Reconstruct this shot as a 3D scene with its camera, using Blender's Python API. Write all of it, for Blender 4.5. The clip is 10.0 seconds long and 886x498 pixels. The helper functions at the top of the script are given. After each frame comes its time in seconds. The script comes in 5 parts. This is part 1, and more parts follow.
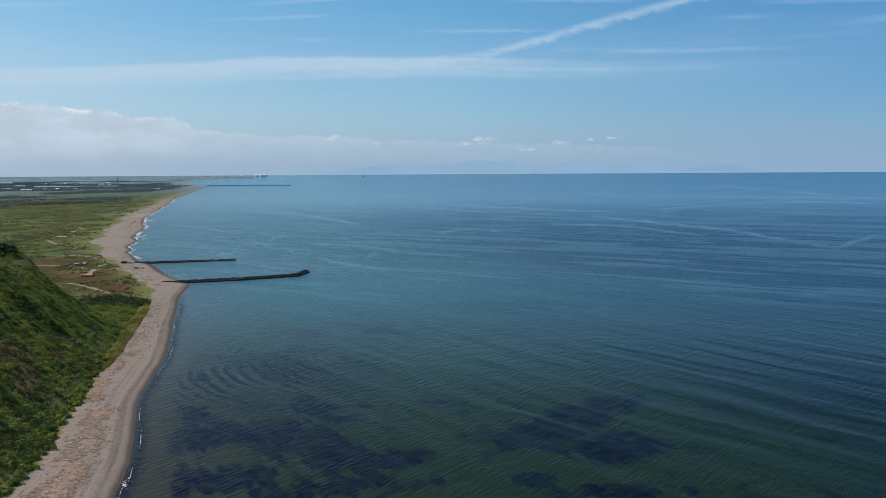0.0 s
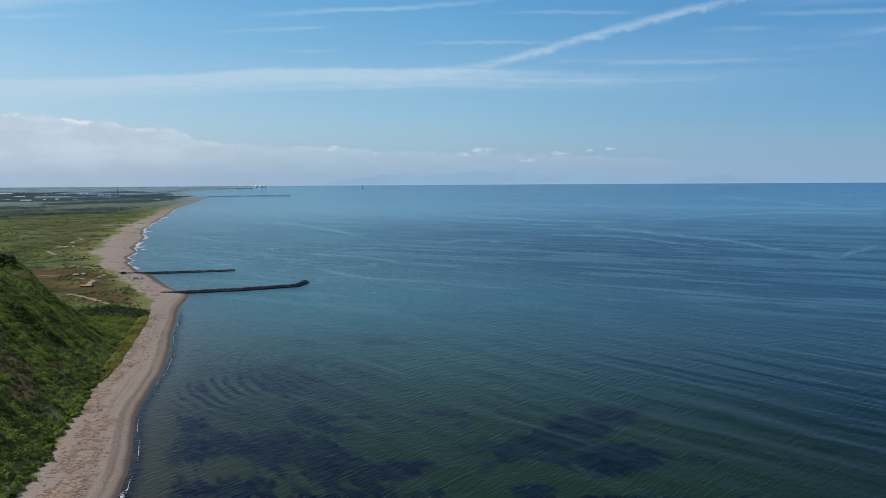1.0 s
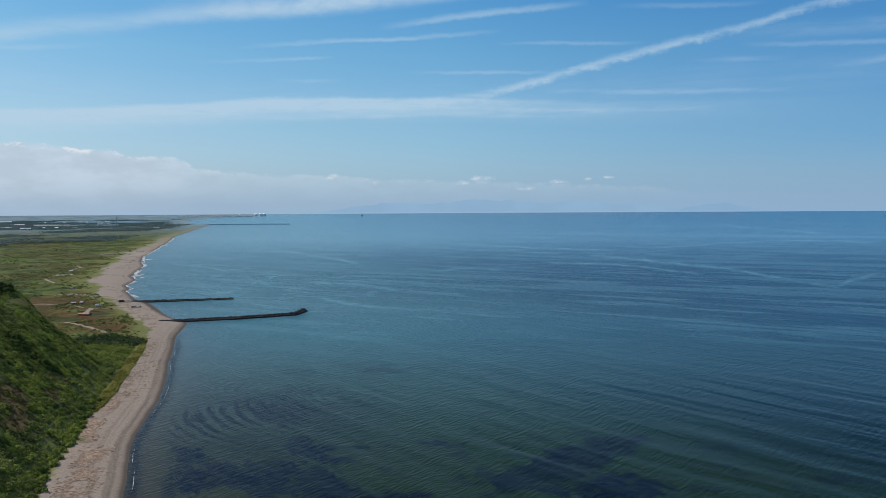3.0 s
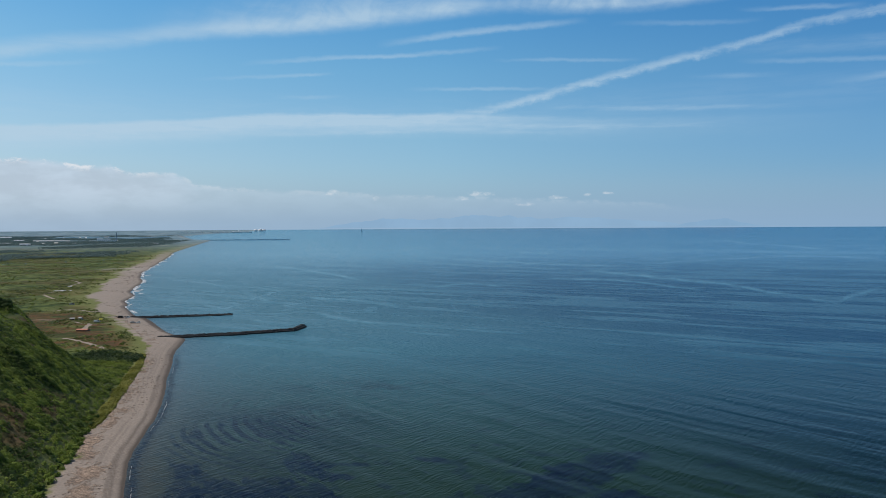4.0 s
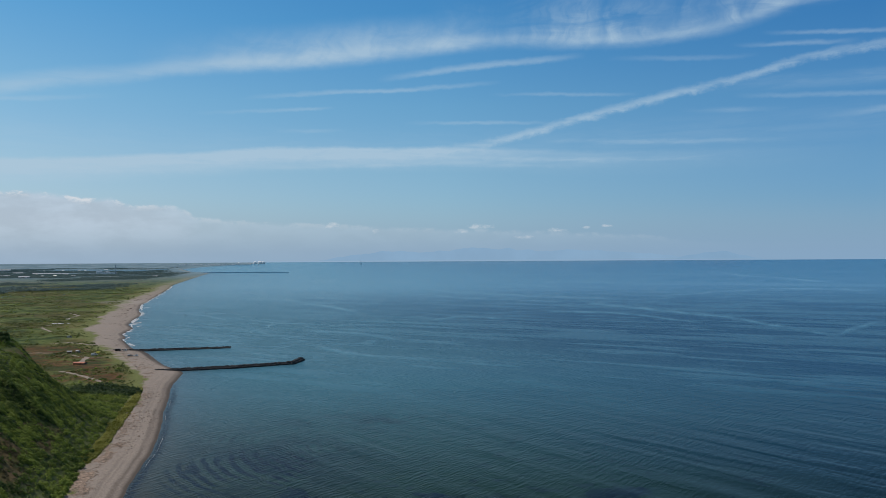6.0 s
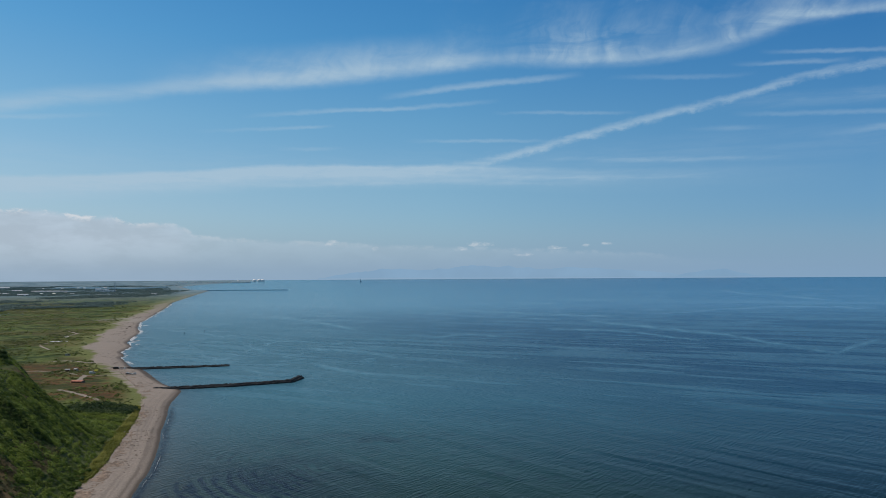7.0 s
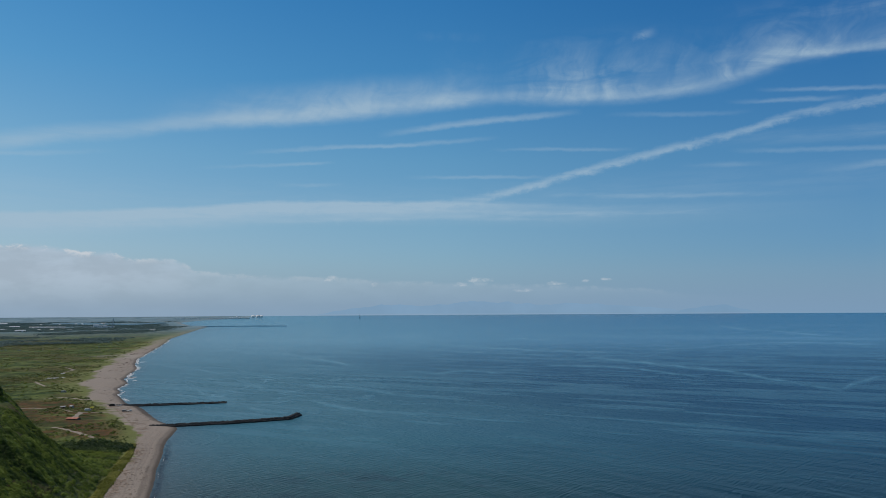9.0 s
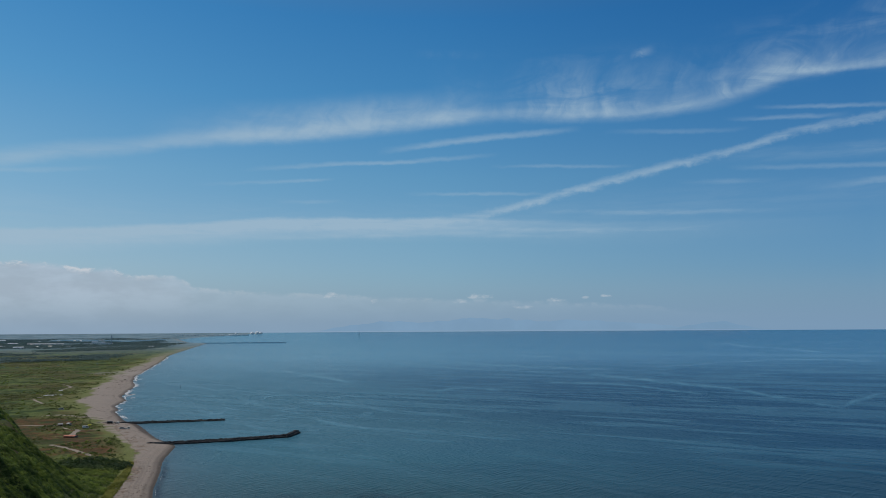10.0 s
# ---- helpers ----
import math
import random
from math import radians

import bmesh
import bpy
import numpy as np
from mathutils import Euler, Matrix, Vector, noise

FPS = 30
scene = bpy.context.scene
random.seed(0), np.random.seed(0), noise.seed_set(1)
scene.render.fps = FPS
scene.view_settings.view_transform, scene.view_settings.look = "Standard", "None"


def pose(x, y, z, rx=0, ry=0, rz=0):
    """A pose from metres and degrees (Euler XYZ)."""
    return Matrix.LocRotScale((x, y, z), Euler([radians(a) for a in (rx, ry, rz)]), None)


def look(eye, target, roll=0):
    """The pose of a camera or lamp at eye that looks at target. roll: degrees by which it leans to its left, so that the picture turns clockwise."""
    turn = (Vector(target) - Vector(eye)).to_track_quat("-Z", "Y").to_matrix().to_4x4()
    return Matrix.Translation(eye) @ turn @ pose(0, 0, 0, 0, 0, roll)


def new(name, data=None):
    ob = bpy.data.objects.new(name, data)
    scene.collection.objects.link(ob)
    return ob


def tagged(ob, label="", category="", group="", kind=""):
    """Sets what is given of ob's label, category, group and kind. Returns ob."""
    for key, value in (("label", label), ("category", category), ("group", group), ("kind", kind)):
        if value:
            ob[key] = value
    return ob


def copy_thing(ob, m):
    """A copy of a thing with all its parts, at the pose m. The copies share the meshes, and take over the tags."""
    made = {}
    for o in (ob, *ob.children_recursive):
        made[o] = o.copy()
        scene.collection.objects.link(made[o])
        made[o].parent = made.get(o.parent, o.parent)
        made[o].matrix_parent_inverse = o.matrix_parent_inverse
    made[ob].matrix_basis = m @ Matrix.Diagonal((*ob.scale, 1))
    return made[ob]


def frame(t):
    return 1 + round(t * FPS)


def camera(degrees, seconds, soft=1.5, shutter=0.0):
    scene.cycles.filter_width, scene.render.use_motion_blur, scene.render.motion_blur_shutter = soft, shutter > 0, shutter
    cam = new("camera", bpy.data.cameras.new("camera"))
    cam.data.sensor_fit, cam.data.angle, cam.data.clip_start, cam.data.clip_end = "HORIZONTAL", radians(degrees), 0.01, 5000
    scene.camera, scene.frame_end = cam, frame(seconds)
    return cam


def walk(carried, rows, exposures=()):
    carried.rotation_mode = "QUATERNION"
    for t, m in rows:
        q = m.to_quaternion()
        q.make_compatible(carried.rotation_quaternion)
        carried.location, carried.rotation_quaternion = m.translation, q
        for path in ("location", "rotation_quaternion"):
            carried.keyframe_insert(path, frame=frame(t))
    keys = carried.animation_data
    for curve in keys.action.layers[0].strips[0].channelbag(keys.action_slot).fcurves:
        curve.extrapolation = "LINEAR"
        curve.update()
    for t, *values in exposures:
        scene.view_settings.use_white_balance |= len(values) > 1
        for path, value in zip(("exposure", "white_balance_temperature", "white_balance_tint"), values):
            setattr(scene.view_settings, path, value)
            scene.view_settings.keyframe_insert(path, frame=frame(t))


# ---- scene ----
EYE = Vector((0.0, 0.0, 80.0))          # a drone hovering 80 m over the water
DRIFT_BY = Vector((0.81, -0.02, -0.10)) # how far the wind carries it in the ten seconds
cam = camera(62.8, 10.0, soft=0.6)
TILT = ((0.0, 0.0, -6.00), (0.5, -0.024, -5.59), (1.0, -0.04, -5.166), (1.5, -0.059, -4.667), (2.0, -0.084, -4.126),
        (2.5, -0.099, -3.545), (4.0, -0.15, -1.711), (4.5, -0.163, -1.081), (5.0, -0.171, -0.448), (5.5, -0.179, 0.194),
        (7.0, -0.225, 2.257), (7.5, -0.236, 2.975), (8.0, -0.246, 3.687), (8.5, -0.257, 4.38), (9.0, -0.267, 5.076),
        (9.5, -0.28, 5.739), (10.0, -0.297, 6.382))
EXPOSURES = ((0.0, -0.13, 6520, 12.0), (2.5, -0.14, 6480, 11.0), (4.0, -0.18, 6480, 10.5), (5.5, -0.28, 6480, 10.5), (7.5, -0.40, 6450, 10.0), (10.0, -0.56, 6330, 9.5))
walk(cam, [(t, pose(*(EYE + DRIFT_BY * (t / 10.0)), 90 + pitch, 0.33, yaw)) for t, yaw, pitch in TILT], EXPOSURES)

# ---- light ----
SUN_AZ, SUN_EL = -80.0, 57.0            # degrees clockwise from +y, and above the horizon
sun_way = Vector((math.sin(radians(SUN_AZ)) * math.cos(radians(SUN_EL)),
                  math.cos(radians(SUN_AZ)) * math.cos(radians(SUN_EL)), math.sin(radians(SUN_EL))))
sun = new("sun", bpy.data.lights.new("sun", "SUN"))
sun.data.energy, sun.data.angle, sun.data.color = 3.4, radians(0.5), (1.0, 0.93, 0.82)
sun.matrix_world = look(sun_way * 300, (0, 0, 0))
SKY_STRENGTH = 0.1


class Nodes:
    """Short ways to write shader nodes: every call returns an output socket."""

    def __init__(self, tree):
        self.tree = tree

    def put(self, socket, value):
        if value is None:
            return
        if isinstance(value, bpy.types.NodeSocket):
            self.tree.links.new(value, socket)
        else:
            socket.default_value = value

    def node(self, kind):
        return self.tree.nodes.new(kind)

    def m(self, op, a, b=None, c=None, clamp=False):
        n = self.node("ShaderNodeMath")
        n.operation, n.use_clamp = op, clamp
        for i, v in enumerate((a, b, c)):
            self.put(n.inputs[i], v)
        return n.outputs[0]

    def step(self, v, a, b, lo=0.0, hi=1.0):
        n = self.node("ShaderNodeMapRange")
        n.interpolation_type = "SMOOTHSTEP"
        for i, x in enumerate((v, a, b, lo, hi)):
            self.put(n.inputs[i], x)
        return n.outputs[0]

    def xyz(self, x, y, z=0.0):
        n = self.node("ShaderNodeCombineXYZ")
        for i, v in enumerate((x, y, z)):
            self.put(n.inputs[i], v)
        return n.outputs[0]

    def noise(self, vec, scale, detail=3.0, rough=0.55, warp=0.0):
        n = self.node("ShaderNodeTexNoise")
        self.put(n.inputs["Vector"], vec)
        n.inputs["Scale"].default_value, n.inputs["Detail"].default_value = scale, detail
        n.inputs["Roughness"].default_value, n.inputs["Distortion"].default_value = rough, warp
        return n.outputs["Fac"]

    def mix(self, fac, a, b, blend="MIX"):
        n = self.node("ShaderNodeMix")
        n.data_type, n.blend_type = "RGBA", blend
        for i, v in ((0, fac), (6, a), (7, b)):
            if isinstance(v, tuple):
                v = (*v[:3], 1.0)
            self.put(n.inputs[i], v)
        return n.outputs[2]

    def ramp(self, fac, stops, smooth="LINEAR"):
        n = self.node("ShaderNodeValToRGB")
        r = n.color_ramp
        r.interpolation = smooth
        while len(r.elements) < len(stops):
            r.elements.new(0.5)
        for e, (p, c) in zip(r.elements, stops):
            e.position = p
            e.color = (c, c, c, 1) if isinstance(c, float) else (*c, 1)
        self.put(n.inputs[0], fac)
        return n.outputs[0]


def build_sky():
    world = bpy.data.worlds.new("sky")
    scene.world = world
    world.use_nodes = True
    tree = world.node_tree
    tree.nodes.clear()
    g = Nodes(tree)
    sky = g.node("ShaderNodeTexSky")
    sky.sky_type, sky.sun_disc = "NISHITA", False
    sky.sun_elevation, sky.sun_rotation = radians(SUN_EL), radians(SUN_AZ)
    sky.air_density, sky.dust_density, sky.ozone_density = 1.0, 0.6, 2.0
    way = g.node("ShaderNodeTexCoord").outputs["Generated"]
    part_of = g.node("ShaderNodeSeparateXYZ")
    g.put(part_of.inputs[0], way)
    x, y, z = part_of.outputs
    g.put(sky.inputs[0], g.xyz(x, y, g.m("MAXIMUM", z, 0.012)))      # the sky's lowest tone goes on below the level
    deg = 180 / math.pi
    az = g.m("MULTIPLY", g.m("ARCTAN2", x, y), deg)
    el = g.m("MULTIPLY", g.m("ARCSINE", z), deg)
    u = g.m("DIVIDE", g.m("ADD", az, 40.0), 80.0, clamp=True)      # -40..40 degrees as 0..1
    away = g.step(g.m("ABSOLUTE", az), 36.0, 60.0, 1.0, 0.0)
    wob = g.noise(g.xyz(g.m("MULTIPLY", az, 0.09), g.m("MULTIPLY", el, 0.35), 3.0), 1.0, 4.0)
    fine = g.noise(g.xyz(g.m("MULTIPLY", az, 0.22), g.m("MULTIPLY", el, 1.7), 9.0), 1.0, 6.0, 0.62, 0.4)
    curd = g.noise(g.xyz(g.m("MULTIPLY", az, 0.8), g.m("MULTIPLY", el, 1.3), 33.0), 1.0, 6.0, 0.66, 0.3)
    lean = g.m("ADD", az, g.m("MULTIPLY", el, -0.28))
    bent = g.m("ADD", lean, g.m("MULTIPLY", g.m("SUBTRACT", g.noise(g.xyz(g.m("MULTIPLY", az, 0.12), g.m("MULTIPLY", el, 0.25), 44.0), 1.0, 3.0), 0.5), 6.0))
    fibre = g.noise(g.xyz(g.m("MULTIPLY", bent, 0.52), g.m("MULTIPLY", el, 0.17), 1.0), 1.0, 6.0, 0.6, 0.5)
    soft = g.noise(g.xyz(g.m("MULTIPLY", az, 0.16), g.m("MULTIPLY", el, 0.5), 21.0), 1.0, 5.0, 0.6, 0.8)
    wisp = g.m("MULTIPLY", g.step(soft, 0.34, 0.66, 0.05, 1.0), g.step(fibre, 0.30, 0.72, 0.25, 1.0))
    el_w = g.m("ADD", g.m("ADD", el, g.m("MULTIPLY", g.m("SUBTRACT", wob, 0.5), 0.45)), g.m("MULTIPLY", g.m("SUBTRACT", curd, 0.5), 0.35))
    grain = g.step(fine, 0.30, 0.72, 0.25, 1.0)
    cotton = g.m("MULTIPLY", g.step(fine, 0.22, 0.70, 0.62, 1.0), g.step(curd, 0.2, 0.6, 0.85, 1.0))

    def along(stops, scale):
        return g.ramp(u, [((a + 40) / 80, float(v / scale)) for a, v in stops], "LINEAR")

    def streak(line, up, down, weights, tex, height=None):
        """A band of thin cloud along a line of (azimuth, elevation), fading up and down."""
        off = g.m("SUBTRACT", height or el_w, g.m("MULTIPLY", along(line, 30.0), 30.0))
        rise = g.step(off, 0.0, up, 1.0, 0.0)
        fall = g.step(off, -down, 0.0, 0.0, 1.0)
        return g.m("MULTIPLY", g.m("MULTIPLY", g.m("MULTIPLY", rise, fall), along(weights, 1.0)), tex)

    veils = [
        # the broad level band, its underside trailing off, and the old contrail that climbs out of it
        streak([(-40, 6.3), (-30.8, 6.75), (-27.5, 7.0), (-22.1, 7.55), (-16.2, 8.05), (-13, 8.4), (-7.9, 8.55), (0, 8.6), (5.1, 8.4), (12.8, 8.0), (30, 7.6)], 0.45, 1.9,
               [(-40, 0.98), (-20, 1.0), (-12, 1.0), (-6, 0.98), (0, 0.88), (4, 0.56), (9, 0.30), (14, 0.2), (24, 0.08), (32, 0.0)], cotton),
        streak([(-40, 5.4), (-30, 6.1), (-13, 7.1), (-3, 7.5), (12.8, 7.3)], 0.35, 0.3, [(-40, 0.12), (-16, 0.1), (-10, 0.24), (0, 0.26), (8, 0.18), (13, 0.0)], grain),
        streak([(-1, 8.45), (0.1, 8.6), (3.4, 8.98), (5.1, 9.34), (7.3, 9.87), (9.4, 10.42), (11.5, 10.9), (13.6, 11.35), (15.7, 11.78), (18.6, 12.35), (22.6, 12.95),
                (25.8, 13.72), (27.6, 13.97), (32.4, 14.28), (38, 14.6)],
               0.50, 0.50, [(-2, 0.0), (1.5, 0.42), (5, 0.66), (9, 0.70), (14, 0.64), (20, 0.56), (25, 0.50), (34, 0.48), (40, 0.2)],
               g.m("MULTIPLY", g.step(fine, 0.24, 0.62, 0.5, 1.0), g.step(curd, 0.30, 0.62, 0.62, 1.0)),
               g.m("ADD", el, g.m("MULTIPLY", g.m("SUBTRACT", curd, 0.5), 0.85))),
        # the long feathered cirrus above: a bright lower edge that frays upwards
        streak([(-40, 9.9), (-31.6, 11.6), (-29.6, 12.1), (-27.9, 12.55), (-24.6, 13.0), (-22.3, 13.5), (-20.4, 14.05), (-16.7, 14.55), (-12.4, 14.85), (-8, 15.4), (-3.5, 15.85),
                (0.4, 16.3), (3.4, 16.6), (9, 16.6)], 1.1, 0.8,
               [(-40, 0.44), (-30, 0.50), (-24, 0.42), (-20, 0.44), (-14, 0.42), (-8, 0.36), (-3, 0.30), (1, 0.18), (4, 0.0)], cotton),
        streak([(-22, 13.7), (-16.7, 14.9), (-12.4, 15.3), (-8, 15.9), (-3.5, 16.3), (0.4, 16.6), (6, 16.8)], 2.7, 1.0,
               [(-23, 0.0), (-18, 0.26), (-14, 0.54), (-9, 0.74), (-4, 0.76), (0, 0.56), (3, 0.28), (7, 0.0)],
               g.m("MULTIPLY", g.step(soft, 0.22, 0.62, 0.5, 1.0), g.step(fibre, 0.25, 0.7, 0.55, 1.0))),
        streak([(-4, 16.6), (0.4, 16.75), (5.7, 16.8), (9.5, 16.5), (14.8, 16.3), (18.2, 16.4), (21.5, 16.6), (24, 17.1), (25.6, 17.6), (30, 18.4)], 0.7, 0.75,
               [(-4, 0.0), (1, 0.26), (6, 0.26), (10, 0.30), (15, 0.34), (19, 0.34), (22, 0.30), (25, 0.22), (28, 0.10), (31, 0.0)], cotton),
        streak([(4, 17.0), (9.5, 16.7), (14.8, 16.5), (18.2, 16.6), (21.5, 16.9), (25.6, 17.7), (36, 18.0)], 2.1, 0.5,
               [(5, 0.0), (9, 0.16), (13, 0.24), (18, 0.27), (22, 0.27), (26, 0.26), (30, 0.2), (36, 0.15)], g.step(fibre, 0.22, 0.7, 0.45, 1.0)),
        streak([(2, 17.2), (10, 16.9), (14.8, 16.9), (19, 17.0), (24, 17.6), (29, 18.2), (36, 18.0)], 5.2, 1.2,
               [(-1, 0.0), (2, 0.15), (5, 0.10), (8, 0.34), (10.5, 0.52), (15, 0.46), (18, 0.26), (21, 0.22), (24, 0.40), (28, 0.50), (32, 0.40), (37, 0.15)], wisp),
        streak([(22, 18.5), (26.7, 18.05), (28.9, 17.8), (32.7, 17.55), (40, 17.2)], 0.7, 0.35, [(22, 0.0), (25, 0.2), (29, 0.32), (34, 0.36), (40, 0.3)], cotton),
        streak([(15, 20.5), (17, 20.9)], 0.5, 0.5, [(15.3, 0.0), (16.3, 0.34), (17.3, 0.0)], g.step(curd, 0.3, 0.6)),
        streak([(-1, 21.4), (3, 21.3)], 0.5, 0.5, [(-2, 0.0), (1, 0.14), (4, 0.0)], g.step(fibre, 0.3, 0.7)),
        # thinner streaks between them
        streak([(-5, 13.95), (-2.1, 14.3), (1.1, 14.75), (5.6, 15.15), (10.6, 15.4), (12, 15.4)], 0.42, 0.3, [(-5, 0.0), (-1, 0.42), (4, 0.5), (8, 0.42), (11.5, 0.0)], cotton),
        streak([(-16, 12.1), (-13.7, 12.42), (-8, 12.97), (-3.5, 13.2), (1.1, 13.5), (4.3, 13.72), (7, 13.8)], 0.30, 0.22, [(-15.5, 0.0), (-11, 0.3), (-6, 0.46), (-2, 0.42), (2, 0.26), (5, 0.0)], cotton),
        streak([(-18.2, 10.95), (-9.7, 11.7), (-7, 11.9)], 0.24, 0.2, [(-19, 0.0), (-14, 0.22), (-10, 0.34), (-8.2, 0.0)], cotton),
        streak([(-12.3, 9.87), (-7.9, 10.1)], 0.2, 0.2, [(-13, 0.0), (-10, 0.22), (-7.4, 0.0)], cotton),
        streak([(4, 12.85), (10.1, 12.7), (14.8, 12.45)], 0.22, 0.2, [(4, 0.0), (8, 0.26), (12, 0.28), (15.5, 0.0)], cotton),
        streak([(-2, 10.68), (3.3, 10.67), (8.2, 10.55)], 0.22, 0.2, [(-3, 0.0), (1, 0.3), (6, 0.34), (9, 0.0)], cotton),
        streak([(14, 15.05), (22.7, 14.45)], 0.3, 0.25, [(13, 0.0), (17, 0.2), (21, 0.18), (24, 0.0)], cotton),
        streak([(24, 15.9), (31.2, 15.0), (38, 14.6)], 0.28, 0.22, [(24, 0.0), (27, 0.3), (30, 0.36), (33, 0.2), (38, 0.1)], cotton),
        streak([(22, 15.3), (29.4, 14.57)], 0.3, 0.22, [(22, 0.0), (25, 0.3), (28, 0.3), (30.5, 0.0)], cotton),
        streak([(22, 11.8), (32.2, 10.95), (38, 10.5)], 0.3, 0.25, [(22, 0.0), (25, 0.22), (32, 0.26), (38, 0.2)], cotton),
        streak([(22, 12.6), (34, 12.0)], 0.8, 0.8, [(20, 0.0), (25, 0.16), (32, 0.22), (38, 0.2)], grain),
        streak([(27, 9.7), (32.1, 9.9), (38, 10.0)], 0.45, 0.3, [(27, 0.0), (31, 0.3), (38, 0.2)], cotton),
        streak([(8, 9.2), (25.2, 8.45)], 0.3, 0.3, [(8, 0.0), (12, 0.3), (17, 0.3), (22, 0.18), (27, 0.0)], grain),
        streak([(3, 7.85), (12, 7.7), (21.6, 7.5)], 0.3, 0.35, [(2, 0.0), (6, 0.3), (13, 0.3), (19, 0.14), (24, 0.0)], grain),
        streak([(19, 10.9), (25, 10.6)], 0.35, 0.3, [(18, 0.0), (22, 0.22), (26, 0.0)], grain),
        streak([(-36, 10.5), (-31.6, 10.9), (-24.9, 11.7)], 0.25, 0.22, [(-36, 0.2), (-30, 0.28), (-24, 0.0)], cotton),
        streak([(-40, 8.2), (40, 9.4)], 2.2, 1.8, [(-40, 0.14), (0, 0.10), (20, 0.12), (40, 0.08)], grain),
    ]
    veil = veils[0]
    for v in veils[1:]:
        veil = g.m("ADD", veil, v)
    veil = g.m("MULTIPLY", g.m("MINIMUM", veil, 0.78), away)

    # the bank of cumulus low over the land, and a few small heaps over the sea
    puff = g.noise(g.xyz(g.m("MULTIPLY", az, 0.55), g.m("MULTIPLY", el, 0.9), 5.0), 1.0, 7.0, 0.66)
    shade = g.noise(g.xyz(g.m("MULTIPLY", az, 0.28), g.m("MULTIPLY", el, 0.7), 15.0), 1.0, 4.0)
    top = g.m("MULTIPLY", along([(-40, 4.9), (-30.9, 4.9), (-29.3, 5.0), (-27.6, 4.85), (-26.2, 4.5), (-24.4, 4.7), (-23.5, 4.3), (-22.6, 4.15), (-20.3, 4.25), (-19.4, 3.95), (-18.6, 3.4),
                                 (-15.6, 3.15), (-8, 2.85), (0.8, 2.55), (13.7, 2.05), (21.8, 1.25)], 10.0), 10.0)
    depth = g.m("SUBTRACT", g.m("ADD", top, g.m("MULTIPLY", g.m("SUBTRACT", puff, 0.5), 0.75)), el)
    bank = g.m("MULTIPLY", g.step(depth, -0.05, 0.40),
               along([(-40, 0.85), (-27, 0.85), (-24, 0.80), (-20, 0.66), (-18.2, 0.44), (-15, 0.36), (0, 0.28), (12, 0.20), (20, 0.10), (28, 0.03)], 1.0))
    bank = g.m("MULTIPLY", bank, g.step(el, 0.2, 3.2, 0.2, 1.0))
    crest = g.m("MULTIPLY", g.m("MULTIPLY", g.m("MULTIPLY", g.step(depth, 0.04, 0.2), g.step(depth, 0.15, 0.6, 1.0, 0.0)), g.step(puff, 0.46, 0.60)),
                along([(-40, 0.95), (-25, 0.9), (-21, 0.3), (-8, 0.12), (12, 0.1), (20, 0.0)], 1.0))
    heaps = None
    heap_edge = g.noise(g.xyz(az, g.m("MULTIPLY", el, 2.2), 7.0), 1.1, 6.0, 0.68)
    for a, e, w, h in ((3.2, 2.6, 1.1, 0.26), (1.6, 2.25, 0.9, 0.2), (9.1, 2.25, 1.0, 0.2), (6.5, 1.75, 0.7, 0.18), (12.9, 2.58, 0.6, 0.12),
                       (-8.4, 2.74, 0.7, 0.26), (-5.2, 2.26, 0.4, 0.2), (11.3, 2.45, 0.4, 0.14)):
        r = g.m("ADD", g.m("POWER", g.m("DIVIDE", g.m("SUBTRACT", az, a), w), 2.0), g.m("POWER", g.m("DIVIDE", g.m("SUBTRACT", el, e), h), 2.0))
        r = g.m("SUBTRACT", r, g.m("MULTIPLY", g.m("SUBTRACT", heap_edge, 0.5), 5.0))
        one = g.step(r, -0.6, 1.1, 0.5, 0.0)
        heaps = one if heaps is None else g.m("MAXIMUM", heaps, one)

    k = 1.0 / SKY_STRENGTH
    e01 = g.m("DIVIDE", g.m("MAXIMUM", el, 0.0), 90.0, clamp=True)
    rise = g.ramp(e01, [(e / 90, tuple(c / 1.5 for c in t)) for e, t in SKY_RISE])
    turn = g.ramp(g.m("DIVIDE", g.m("ADD", az, 180.0), 360.0), [((a + 180) / 360, tuple(c / 1.5 for c in t)) for a, t in SKY_TURN])
    clear = g.mix(1.0, g.mix(1.0, sky.outputs[0], rise, "MULTIPLY"), turn, "MULTIPLY")
    clear = g.mix(1.0, clear, (2.25, 2.25, 2.25), "MULTIPLY")
    haze = g.m("MULTIPLY", g.step(g.m("ABSOLUTE", el), 0.0, 5.0, 0.85, 0.0), along([(-40, 0.8), (-15, 0.8), (0, 0.85), (20, 0.88), (40, 0.85)], 1.0))
    out = g.mix(haze, clear, tuple(c * k for c in HAZE))
    out = g.mix(veil, out, tuple(c * k for c in VEIL))
    out = g.mix(g.m("MULTIPLY", bank, away), out, g.mix(g.step(shade, 0.35, 0.65), tuple(c * k * 0.90 for c in BANK), tuple(c * k * 1.05 for c in BANK)))
    out = g.mix(g.m("MULTIPLY", g.m("MAXIMUM", crest, heaps), away), out, tuple(c * k for c in CREST))
    ground = g.node("ShaderNodeBackground")
    g.put(ground.inputs[0], out)
    ground.inputs[1].default_value = SKY_STRENGTH
    last = g.node("ShaderNodeOutputWorld")
    tree.links.new(ground.outputs[0], last.inputs[0])


